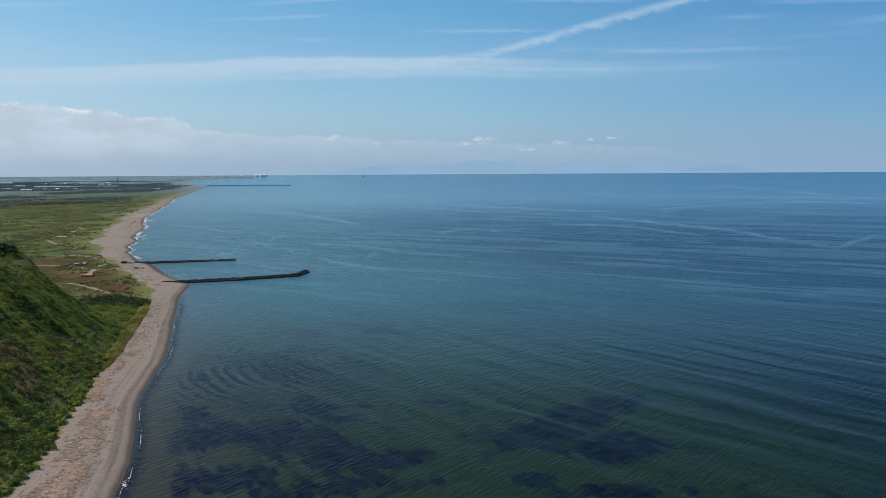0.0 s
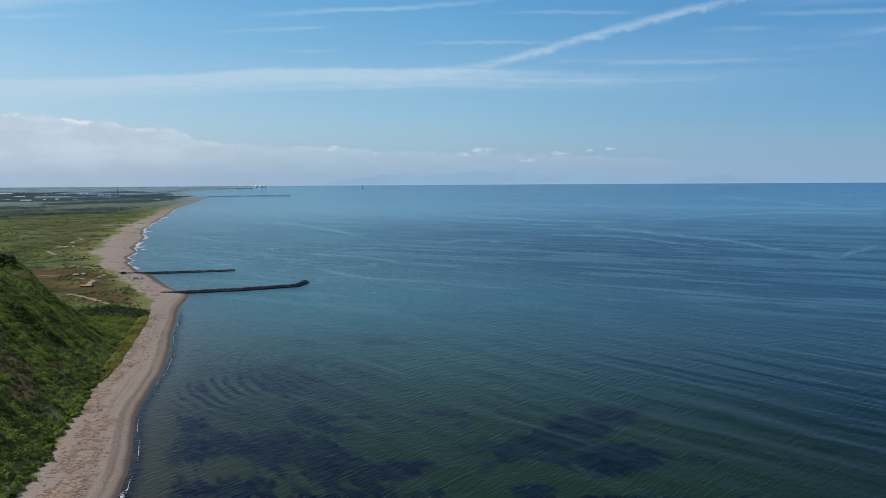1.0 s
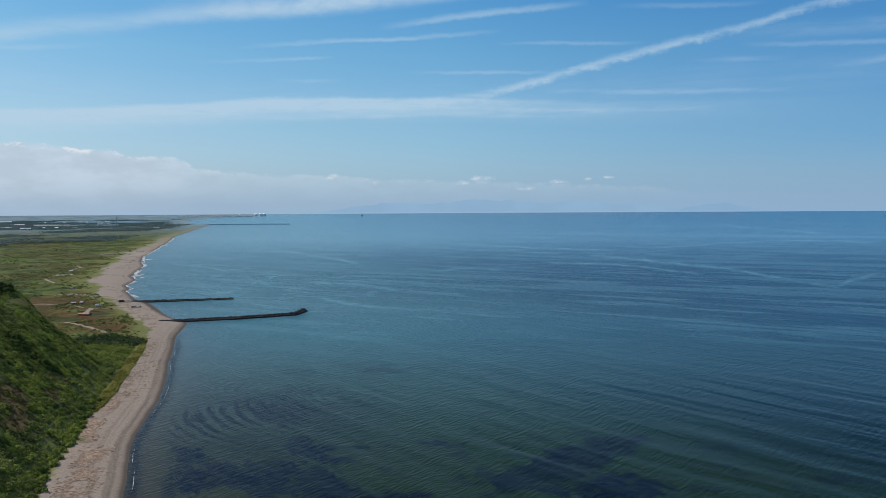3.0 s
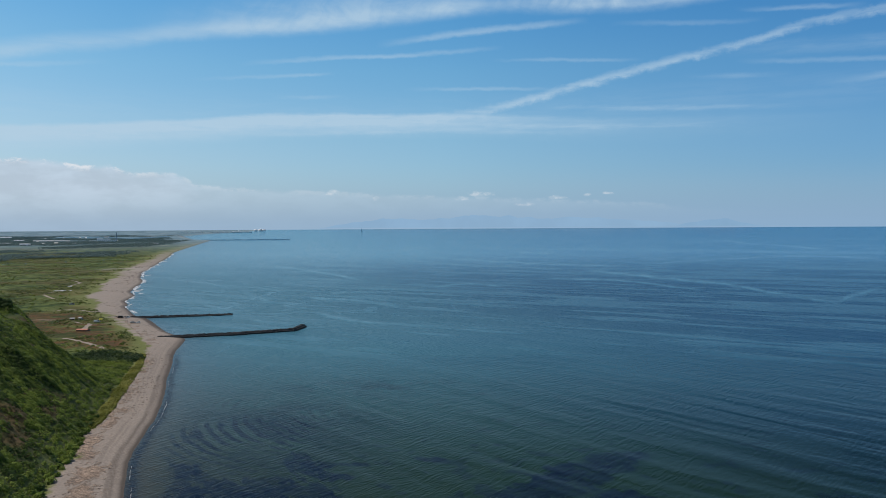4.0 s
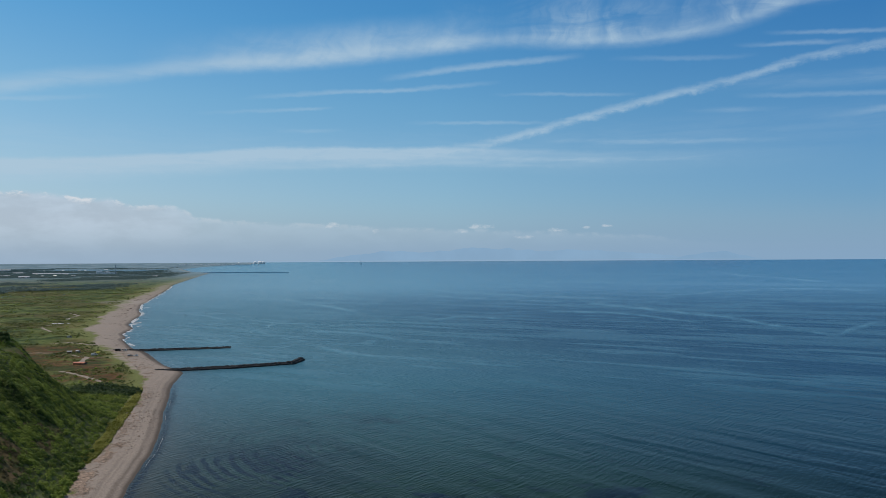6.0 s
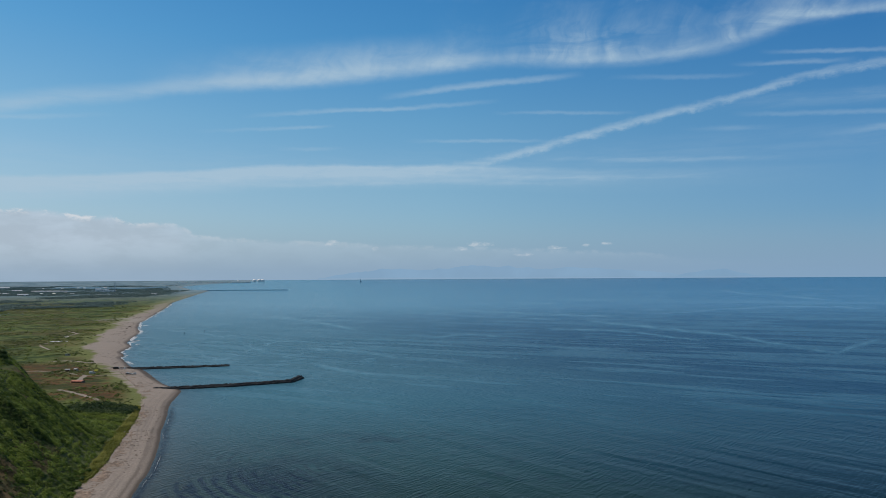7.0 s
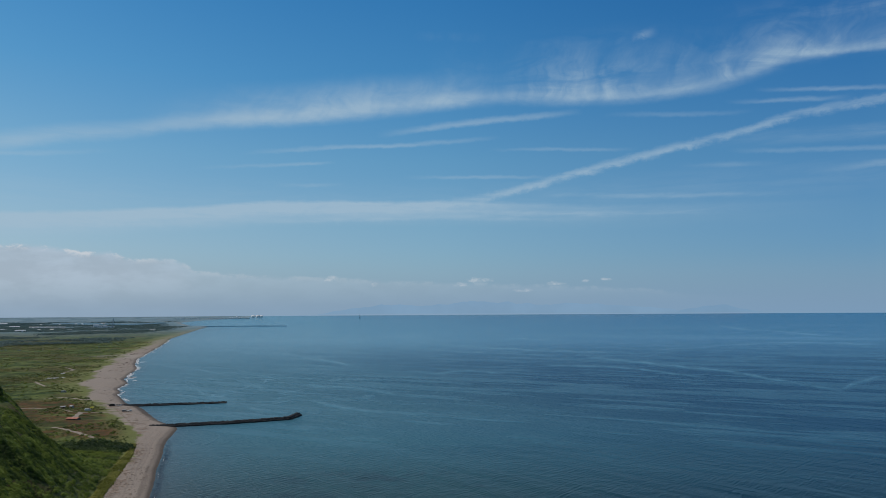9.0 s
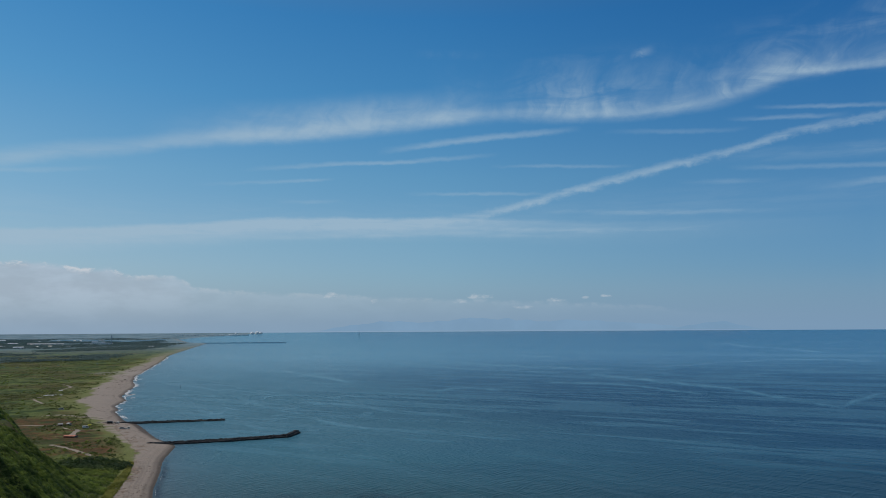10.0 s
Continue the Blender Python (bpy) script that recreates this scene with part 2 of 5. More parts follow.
# how the clear sky's colour departs from the plain model, by elevation and by azimuth
SKY_RISE = ((0, (0.62, 0.84, 1.22)), (3, (0.76, 1.0, 1.28)), (7, (0.82, 1.13, 1.27)), (12, (0.70, 1.20, 1.34)), (18, (0.46, 1.14, 1.42)),
            (24, (0.33, 1.04, 1.42)), (32, (0.75, 0.98, 1.10)), (45, (1.0, 1.0, 1.0)), (90, (1.0, 1.0, 1.0)))
SKY_TURN = ((-180, (1.3, 1.0, 0.85)), (-70, (1.3, 1.0, 0.85)), (-31, (1.22, 1.03, 0.95)), (0, (1.0, 1.0, 1.0)), (31, (0.64, 0.78, 0.92)),
            (70, (1.2, 1.0, 0.85)), (180, (1.3, 1.0, 0.85)))
HAZE, VEIL, BANK, CREST = (0.324, 0.512, 0.742), (0.52, 0.70, 0.85), (0.585, 0.70, 0.825), (0.84, 0.88, 0.93)
build_sky()

# ---- materials ----
def material(name):
    mat = bpy.data.materials.new(name)
    mat.use_nodes = True
    tree = mat.node_tree
    tree.nodes.clear()
    g = Nodes(tree)
    bsdf = g.node("ShaderNodeBsdfPrincipled")
    out = g.node("ShaderNodeOutputMaterial")
    tree.links.new(bsdf.outputs[0], out.inputs[0])
    return mat, g, bsdf, out


def place(g):
    return g.node("ShaderNodeNewGeometry").outputs["Position"]


def bump(g, bsdf, height, strength, distance):
    b = g.node("ShaderNodeBump")
    b.inputs["Strength"].default_value, b.inputs["Distance"].default_value = strength, distance
    g.put(b.inputs["Height"], height)
    g.put(bsdf.inputs["Normal"], b.outputs[0])


def attribute(g, name):
    a = g.node("ShaderNodeAttribute")
    a.attribute_name = name
    s = g.node("ShaderNodeSeparateColor")
    g.put(s.inputs[0], a.outputs["Color"])
    return (*s.outputs, a.outputs["Alpha"])


def plain(name, color, rough=0.6, metal=0.0, grain=4.0, spread=0.35, relief=0.02):
    """A worn surface of one colour, mottled at two scales."""
    mat, g, bsdf, _ = material(name)
    p = place(g)
    n = g.noise(p, grain, 5.0)
    w = g.noise(p, grain * 0.13, 3.0)
    f = g.m("ADD", g.m("MULTIPLY", n, 0.6), g.m("MULTIPLY", w, 0.4))
    lo, hi = tuple(c * (1 - spread) for c in color), tuple(min(1.0, c * (1 + spread)) for c in color)
    each = g.node("ShaderNodeObjectInfo").outputs["Random"]
    col = g.mix(g.step(f, 0.3, 0.7), lo, hi)
    col = g.mix(g.m("MULTIPLY", each, 0.3), col, tuple(c * 0.6 for c in color))
    g.put(bsdf.inputs["Base Color"], col)
    bsdf.inputs["Roughness"].default_value, bsdf.inputs["Metallic"].default_value = rough, metal
    bump(g, bsdf, n, 0.5, relief)
    return mat


def sea_material():
    mat, g, bsdf, _ = material("sea_water")
    p = place(g)
    kelp_and_dark, foam, shallow, slick = attribute(g, "water")
    xyz = g.node("ShaderNodeSeparateXYZ")
    g.put(xyz.inputs[0], p)
    x, y = xyz.outputs[0], xyz.outputs[1]
    across = g.m("ADD", g.m("MULTIPLY", x, 0.78), g.m("MULTIPLY", y, 0.62))      # the way the swell runs
    crest = g.m("SUBTRACT", g.m("MULTIPLY", x, 0.62), g.m("MULTIPLY", y, 0.78))
    wide = g.noise(g.xyz(g.m("MULTIPLY", x, 0.004), g.m("MULTIPLY", y, 0.009), 0.0), 1.0, 4.0)
    off = g.m("ADD", g.m("ADD", x, g.m("MULTIPLY", y, 0.38)), g.m("MULTIPLY", g.m("SUBTRACT", wide, 0.5), 160.0))
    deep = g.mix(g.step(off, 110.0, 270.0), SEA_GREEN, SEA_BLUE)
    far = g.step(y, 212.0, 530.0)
    # farther water: base colour raised in place of sky reflection
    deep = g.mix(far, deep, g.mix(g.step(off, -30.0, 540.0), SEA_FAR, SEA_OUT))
    # horizon haze put into the water's base colour, palest on the left
    deep = g.mix(g.step(y, 620.0, 2300.0), deep, g.mix(g.step(g.m("DIVIDE", x, g.m("MAXIMUM", y, 1.0)), -0.32, 0.40), SEA_BAY_HAZE, SEA_OFFING_HAZE))
    # the slicks' sky sheen painted into the base colour
    deep = g.mix(g.m("MULTIPLY", slick, 0.68), deep, SEA_STREAK_SHEEN)
    col = g.mix(shallow, deep, g.mix(far, SEA_SHALLOW, SEA_MURKY))
    weed = g.noise(p, 0.28, 6.0, 0.7)
    kelp_dark_f = g.m("MULTIPLY", kelp_and_dark, g.step(weed, 0.40, 0.52, 0.55, 1.0))
    col = g.mix(kelp_dark_f, col, SEA_KELP)
    froth = g.noise(p, 0.9, 6.0, 0.7)
    foam_f = g.step(g.m("ADD", foam, g.m("MULTIPLY", g.m("SUBTRACT", froth, 0.5), 0.9)), 0.45, 0.75)
    col = g.mix(foam_f, col, (0.72, 0.74, 0.75))
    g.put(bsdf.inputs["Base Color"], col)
    calm = g.m("MULTIPLY", slick, -0.06)
    g.put(bsdf.inputs["Roughness"], g.m("ADD", g.m("ADD", g.m("ADD", 0.12, g.m("MULTIPLY", g.m("MULTIPLY", g.step(y, 220.0, 480.0), g.step(y, 700.0, 2200.0, 1.0, 0.4)), 0.16)), g.m("MULTIPLY", foam_f, 0.5)), calm))
    bsdf.inputs["IOR"].default_value = 1.118
    wind = g.m("SUBTRACT", g.m("MULTIPLY", x, 0.80), g.m("MULTIPLY", y, 0.60))   # short wind waves cross the swell
    lee = g.m("ADD", g.m("MULTIPLY", x, 0.60), g.m("MULTIPLY", y, 0.80))
    long = g.noise(g.xyz(g.m("MULTIPLY", across, 0.085), g.m("MULTIPLY", crest, 0.014), 0.0), 1.0, 2.0, 0.5, 0.3)
    chop = g.noise(g.xyz(g.m("MULTIPLY", wind, 1.6), g.m("MULTIPLY", lee, 0.36), 4.0), 1.0, 2.0, 0.5, 0.3)
    fine = g.noise(p, 1.1, 3.0, 0.6)
    sea = g.noise(g.xyz(g.m("MULTIPLY", wind, 0.75), g.m("MULTIPLY", lee, 0.11), 8.0), 1.0, 2.0, 0.5, 0.3)
    sea = g.m("MULTIPLY", sea, g.step(y, 190.0, 560.0, 0.18, 1.15))
    h = g.m("ADD", g.m("ADD", g.m("MULTIPLY", long, g.step(y, 180.0, 330.0, 0.42, 0.75)), sea), g.m("ADD", g.m("MULTIPLY", chop, 0.15), g.m("MULTIPLY", fine, 0.05)))
    h = g.m("MULTIPLY", h, g.m("SUBTRACT", 1.0, g.m("MULTIPLY", slick, 0.92)))
    bump(g, bsdf, h, 1.0, 1.0)
    return mat


def ground_material():
    mat, g, bsdf, _ = material("coast_ground")
    p = place(g)
    sand, wet, brown, wood = attribute(g, "cover")
    straw, soil, pale, haze_mix = attribute(g, "growth")
    fine = g.noise(p, 1.3, 6.0, 0.65)
    mid = g.noise(p, 0.09, 5.0, 0.6)
    big = g.noise(p, 0.012, 4.0, 0.6)
    clump = g.noise(p, 0.20, 6.0, 0.7)
    patch = g.noise(p, 0.035, 5.0, 0.65)
    grass = g.mix(g.step(patch, 0.42, 0.57), (0.030, 0.056, 0.014), (0.112, 0.142, 0.040))
    grass = g.mix(g.step(clump, 0.52, 0.64, 0.0, 0.8), grass, (0.022, 0.038, 0.009))
    grass = g.mix(g.m("MULTIPLY", g.step(big, 0.50, 0.62), 0.25), grass, (0.110, 0.078, 0.030))
    tuft = g.noise(p, 0.5, 5.0, 0.7)
    grass = g.mix(g.step(tuft, 0.54, 0.70, 0.0, 0.6), grass, (0.100, 0.105, 0.036))
    grass = g.mix(straw, grass, g.mix(g.step(fine, 0.35, 0.65), (0.120, 0.142, 0.042), (0.195, 0.205, 0.075)))
    heath = g.mix(g.step(clump, 0.42, 0.62), (0.130, 0.057, 0.026), (0.038, 0.042, 0.014))
    grass = g.mix(brown, grass, heath)
    grass = g.mix(wood, grass, (0.030, 0.048, 0.024))
    # distance haze mixed into the far plain's base colour as blue
    grass = g.mix(g.m("MULTIPLY", haze_mix, 0.85), grass, g.mix(g.step(big, 0.4, 0.6), (0.128, 0.212, 0.270), (0.190, 0.285, 0.350)))
    earth = g.mix(g.step(clump, 0.40, 0.62), (0.165, 0.110, 0.055), (0.075, 0.064, 0.022))
    grass = g.mix(soil, grass, earth)
    grit = g.mix(g.step(fine, 0.3, 0.7), (0.228, 0.190, 0.160), (0.350, 0.298, 0.256))
    grit = g.mix(g.m("MULTIPLY", g.step(mid, 0.4, 0.65), 0.5), grit, (0.262, 0.226, 0.196))
    grit = g.mix(g.step(tuft, 0.62, 0.74, 0.0, 0.45), grit, (0.15, 0.115, 0.085))
    grit = g.mix(g.m("MULTIPLY", wet, 0.85), grit, (0.055, 0.043, 0.034))
    col = g.mix(sand, grass, grit)
    col = g.mix(pale, col, (0.36, 0.33, 0.29))
    g.put(bsdf.inputs["Base Color"], col)
    g.put(bsdf.inputs["Roughness"], g.m("SUBTRACT", 0.95, g.m("MULTIPLY", wet, 0.15)))
    bsdf.inputs["Specular IOR Level"].default_value = 0.15
    h = g.m("ADD", g.m("MULTIPLY", tuft, g.m("SUBTRACT", 1.2, sand)), g.m("MULTIPLY", fine, 0.35))
    bump(g, bsdf, h, 0.8, 0.7)
    return mat


def leaf_material(name, dark, light, dry=None, rib_shading=False):
    mat, g, bsdf, out = material(name)
    geo = g.node("ShaderNodeNewGeometry")
    p = geo.outputs["Position"]
    patch = g.noise(p, 0.07, 4.0)
    fine = g.noise(p, 0.8, 3.0)
    # light and shade of the slope's ribs put into the leaf colour
    if rib_shading:
        xyz = g.node("ShaderNodeSeparateXYZ")
        g.put(xyz.inputs[0], p)
        rib = g.noise(g.xyz(g.m("MULTIPLY", xyz.outputs[0], 0.05), g.m("ADD", g.m("MULTIPLY", xyz.outputs[1], 0.15), g.m("MULTIPLY", xyz.outputs[0], 0.06)), 0.0), 1.0, 5.0, 0.65, 0.4)
        patch = g.m("ADD", g.m("MULTIPLY", patch, 0.3), g.m("MULTIPLY", rib, 0.7))
    f = g.m("ADD", g.m("MULTIPLY", geo.outputs["Random Per Island"], 0.18), g.m("MULTIPLY", g.step(patch, 0.40, 0.58), 0.82))
    col = g.mix(f, dark, light)
    col = g.mix(g.step(fine, 0.55, 0.8, 0.0, 0.4), col, tuple(c * 0.6 for c in dark))
    if dry:
        col = g.mix(g.step(patch, 0.60, 0.74, 0.0, 0.7), col, dry)
    g.put(bsdf.inputs["Base Color"], col)
    bsdf.inputs["Roughness"].default_value = 0.6
    bsdf.inputs["Specular IOR Level"].default_value = 0.2
    thin = g.node("ShaderNodeBsdfTranslucent")
    g.put(thin.inputs[0], col)
    both = g.node("ShaderNodeMixShader")
    both.inputs[0].default_value = 0.35
    g.put(both.inputs[1], bsdf.outputs[0])
    g.put(both.inputs[2], thin.outputs[0])
    g.put(out.inputs[0], both.outputs[0])
    return mat


def hazed_glow_material(name, color):
    """A far ridge that glows in an even, hazed tone against the sky: a plain backdrop."""
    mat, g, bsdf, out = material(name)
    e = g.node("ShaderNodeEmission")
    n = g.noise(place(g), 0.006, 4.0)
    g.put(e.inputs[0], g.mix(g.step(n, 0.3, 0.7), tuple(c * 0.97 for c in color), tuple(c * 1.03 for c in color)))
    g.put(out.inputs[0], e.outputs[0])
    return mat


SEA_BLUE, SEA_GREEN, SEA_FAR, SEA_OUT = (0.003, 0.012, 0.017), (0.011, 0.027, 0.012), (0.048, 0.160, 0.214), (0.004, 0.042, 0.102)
SEA_OFFING_HAZE, SEA_BAY_HAZE, SEA_STREAK_SHEEN = (0.028, 0.138, 0.275), (0.105, 0.262, 0.372), (0.095, 0.260, 0.350)
SEA_SHALLOW, SEA_MURKY, SEA_KELP = (0.046, 0.044, 0.034), (0.080, 0.150, 0.198), (0.002, 0.003, 0.012)
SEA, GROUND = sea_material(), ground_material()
SHRUB = leaf_material("shrub_leaves", (0.024, 0.060, 0.012), (0.220, 0.290, 0.046), (0.17, 0.14, 0.055), True)
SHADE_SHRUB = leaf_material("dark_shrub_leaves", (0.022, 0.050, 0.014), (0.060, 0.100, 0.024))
REED = leaf_material("meadow_leaves", (0.078, 0.104, 0.028), (0.185, 0.205, 0.068))
REED_PALE = leaf_material("pale_reed_leaves", (0.165, 0.180, 0.030), (0.330, 0.325, 0.080))
# far leaves carry the haze as a blue cast in their colour
HAZED_LEAF = leaf_material("hazed_wood_leaves", (0.072, 0.124, 0.124), (0.126, 0.188, 0.180))
BARK = plain("bark", (0.11, 0.08, 0.06), 0.85)
DRIFT = plain("driftwood", (0.40, 0.305, 0.24), 0.85, grain=5.0, spread=0.6)
CONCRETE = plain("weathered_concrete", (0.019, 0.021, 0.025), 0.85, grain=1.2, spread=0.5, relief=0.08)
DIRT = plain("dirt_track", (0.30, 0.25, 0.20), 0.95, grain=0.6, spread=0.3)
WHITE_PAINT = plain("white_paint", (0.80, 0.79, 0.76), 0.55, spread=0.06)
SILVER_PAINT = plain("silver_paint", (0.42, 0.42, 0.41), 0.3, spread=0.08)
BLACK_PAINT = plain("black_paint", (0.018, 0.018, 0.022), 0.3, spread=0.1)
YELLOW_PAINT = plain("yellow_paint", (0.55, 0.50, 0.05), 0.5, spread=0.1)
RED_ROOF = plain("rusty_red_roof", (0.46, 0.17, 0.105), 0.7, spread=0.35)
PLANK = plain("weathered_planks", (0.17, 0.13, 0.10), 0.9)
GREY_SHEET = plain("grey_sheet_metal", (0.30, 0.31, 0.32), 0.5, 0.3)
RUBBER = plain("rubber", (0.02, 0.02, 0.02), 0.8)
GLASS = plain("tinted_glass", (0.015, 0.018, 0.022), 0.08, spread=0.05, relief=0.001)
PALE_WALL = plain("pale_wall", (0.74, 0.75, 0.76), 0.7, grain=0.05, spread=0.1)
PALE_ROOF = plain("pale_roof", (0.62, 0.65, 0.68), 0.6, grain=0.05, spread=0.1)
FAR_WHITE = plain("hazy_white_paint", (0.90, 0.90, 0.90), 0.7, grain=0.05, spread=0.05)
# jetty and mast: haze painted into the stone colour as pale blue
HAZED_STONE = plain("hazed_stone", (0.25, 0.42, 0.55), 0.9, grain=0.05, spread=0.12)
STACK = plain("stack_concrete", (0.29, 0.37, 0.43), 0.8, grain=0.05, spread=0.15)
RIDGE, HEADLAND = hazed_glow_material("far_ridge", (0.296, 0.478, 0.682)), hazed_glow_material("far_headland", (0.272, 0.456, 0.664))
FOAM = plain("sea_foam", (0.58, 0.60, 0.62), 0.9, grain=1.5, spread=0.12, relief=0.1)
SCRUB = leaf_material("dry_scrub_leaves", (0.060, 0.058, 0.022), (0.150, 0.120, 0.060))
WRACK = plain("dark_wrack", (0.17, 0.135, 0.108), 0.9, grain=1.5)

# ---- the plan of the coast ----
def lattice(ix, iy, seed):
    h = (ix * 374761393 + iy * 668265263 + seed * 974634777) & 0x7FFFFFFF
    h = ((h ^ (h >> 13)) * 1274126177) & 0x7FFFFFFF
    return ((h ^ (h >> 16)) & 0xFFFF) / 65535.0


def grain2(x, y, seed=0):
    """Smooth value noise between 0 and 1 on arrays."""
    ix, iy = np.floor(x).astype(np.int64), np.floor(y).astype(np.int64)
    fx, fy = x - ix, y - iy
    fx, fy = fx * fx * (3 - 2 * fx), fy * fy * (3 - 2 * fy)
    a = lattice(ix, iy, seed) * (1 - fx) + lattice(ix + 1, iy, seed) * fx
    b = lattice(ix, iy + 1, seed) * (1 - fx) + lattice(ix + 1, iy + 1, seed) * fx
    return a * (1 - fy) + b * fy


def cloudy(x, y, seed=0, octaves=4):
    total, amp, norm = 0.0, 1.0, 0.0
    for i in range(octaves):
        total = total + amp * grain2(x * 2 ** i + 17.3 * i, y * 2 ** i - 9.1 * i, seed + i)
        norm += amp
        amp *= 0.55
    return total / norm


def ease(v, a, b):
    t = np.clip((v - a) / (b - a), 0, 1)
    return t * t * (3 - 2 * t)


# where the water's edge, the edge of the growth and the foot of the bluff run: (y, x)
SHORE = ((-3000, 900), (-400, 60), (0, -42), (100, -66), (173, -82), (187, -86), (212, -93.6), (235, -103), (257, -110), (287, -117), (315, -123.5), (348, -134), (389, -148), (431, -160.5),
         (472, -174), (526, -185), (559, -212), (629, -252), (653, -267), (667, -282), (704, -303), (745, -327), (768, -333), (800, -350), (844, -361), (866, -366), (921, -396), (1001, -422),
         (1097, -450), (1201, -499), (1359, -557), (1475, -592), (1612, -634), (2020, -762),
         (2473, -910), (3831, -1274), (4950, -1570), (5400, -1850), (7400, -2640), (10000, -3300), (20000, -5250), (60000, -14200))
GROWTH = ((-3000, 870), (-400, 20), (0, -70), (100, -93), (170, -107), (198, -113), (216, -119), (257, -129), (280, -137), (307, -142), (371, -160), (420, -174),
          (494, -201), (550, -232), (619, -272), (638, -293), (687, -318), (768, -369), (847, -408), (1052, -487), (1330, -582), (1773, -716), (2345, -893), (3131, -1104), (4950, -1584),
          (5400, -1880), (7400, -2670), (20000, -5290), (60000, -14260))
FOOT = ((-3000, 865), (-400, 15), (0, -74), (170, -108), (198, -114), (216, -120), (257, -130), (285, -140), (352, -160), (420, -180), (5000, -1200))


def line(points, y, wiggle=0.0):
    ys, xs = np.array([p[0] for p in points], float), np.array([p[1] for p in points], float)
    x = (np.interp(y - 6, ys, xs) + np.interp(y, ys, xs) + np.interp(y + 6, ys, xs)) / 3
    if wiggle:
        x = x + wiggle * (cloudy(y / 28.0, y * 0, 5) - 0.5) + 0.35 * wiggle * (cloudy(y / 7.0, y * 0, 8, 2) - 0.5)
    return x


def shore_s(x, y):
    """Metres inland of the water's edge (negative over the sea)."""
    cusps = ease(y, 640, 760) * 4.0 * (cloudy(y / 95.0, y * 0, 61, 2) - 0.5)
    return (line(SHORE, y, 1.4) + cusps - x) * 0.93


def bluff(x, y):
    s = (line(FOOT, y, 3.0) - x) * 0.93
    gully = ((cloudy(y / 17.0 + x / 40.0, x / 70.0, 11, 3) - 0.5) * 17.0 + (cloudy(y / 5.5 + x / 22.0, x / 60.0, 12, 3) - 0.5) * 8.0) * np.clip(s / 30, 0, 1)
    up = np.maximum(0.78 * (s + gully), -3.0)
    h = -2.5 * np.log(np.exp(-up / 2.5) + math.exp(-36 / 2.5))
    h = np.maximum(h, 0) + ease(s, 45, 160) * 5.0
    lean = np.where(x > -203, 0.25 * (x + 200), 1.3 * (x + 203) - 0.75)
    return h * (1 - ease(y + lean, 350, 408))


def river_mask(x, y):
    """A broad river behind the woods."""
    az, d = np.degrees(np.arctan2(x, y)), np.hypot(x, y)
    mid = 7600 + 500 * np.sin(az * 0.9) + 900 * (cloudy(az / 3.0, az * 0, 91, 2) - 0.5)
    return (1 - ease(np.abs(d - mid), 500, 800)) * ease(az, -28.5, -26.5) * (1 - ease(az, -21.5, -20.0))


def terrain(x, y):
    x, y = np.asarray(x, float), np.asarray(y, float)
    s = shore_s(x, y)
    v = (line(GROWTH, y) - x) * 0.93
    z = np.where(s < 0, np.maximum(s * 0.06, -7.0), 2.6 * (1 - np.exp(-np.maximum(s, 0) / 20)))
    z = z + ease(v, 0, 40) * (1.6 * (cloudy(x / 55, y / 55, 3) - 0.5) + 1.0 * (cloudy(x / 14, y / 14, 4) - 0.4))
    z = z + ease(s, 3, 10) * 0.25 * (cloudy(x / 4, y / 4, 6, 2) - 0.5)
    return z + bluff(x, y) - 12 * river_mask(x, y)


def ground_z(x, y):
    return float(terrain(np.array([x]), np.array([y]))[0])


# Past half its reach the world is drawn in towards the eye, along the lines of sight, so that the horizon lies within the lens's reach.
REACH = 4860.0


def nearer(d):
    return np.where(d < REACH / 2, 1.0, (REACH - REACH * REACH / 4 / np.maximum(d, 1.0)) / np.maximum(d, 1.0))


def drawn_in(x, y, z):
    k = nearer(np.hypot(x, y))
    return x * k, y * k, EYE.z + (z - EYE.z) * k


def far_pose(x, y, z=0.0, turn=0.0):
    """Where a far thing stands, at its size there."""
    k = float(nearer(np.array([math.hypot(x, y)]))[0])
    return Matrix.Translation((x * k, y * k, EYE.z + (z - EYE.z) * k)) @ Matrix.Rotation(radians(turn), 4, "Z") @ Matrix.Scale(k, 4)


def sheet(name, mat, angles, radii, height, colours, label, category):
    """A sheet in rings round the point below the eye; angles in degrees clockwise from +y."""
    a, r = np.meshgrid(np.radians(angles), radii)
    x, y = (np.sin(a) * r).ravel(), (np.cos(a) * r).ravel()
    z = height(x, y)
    co = np.stack(drawn_in(x, y, z), 1)
    rows, cols = len(radii), len(angles)
    i = np.arange(rows - 1)[:, None] * cols + np.arange(cols - 1)[None, :]
    faces = np.stack([i, i + 1, i + cols + 1, i + cols], -1).reshape(-1, 4)[:, ::-1]
    mesh = bpy.data.meshes.new(name)
    mesh.vertices.add(len(co))
    mesh.vertices.foreach_set("co", co.astype(np.float32).ravel())
    mesh.loops.add(faces.size)
    mesh.loops.foreach_set("vertex_index", faces.astype(np.int32).ravel())
    mesh.polygons.add(len(faces))
    mesh.polygons.foreach_set("loop_start", np.arange(0, faces.size, 4, dtype=np.int32))
    mesh.polygons.foreach_set("use_smooth", np.ones(len(faces), bool))
    mesh.update(calc_edges=True)
    for key, values in colours(x, y).items():
        layer = mesh.attributes.new(key, "FLOAT_COLOR", "POINT")
        layer.data.foreach_set("color", np.stack(values, 1).astype(np.float32).ravel())
    mesh.materials.append(mat)
    return tagged(new(name, mesh), label, category, kind="structure")


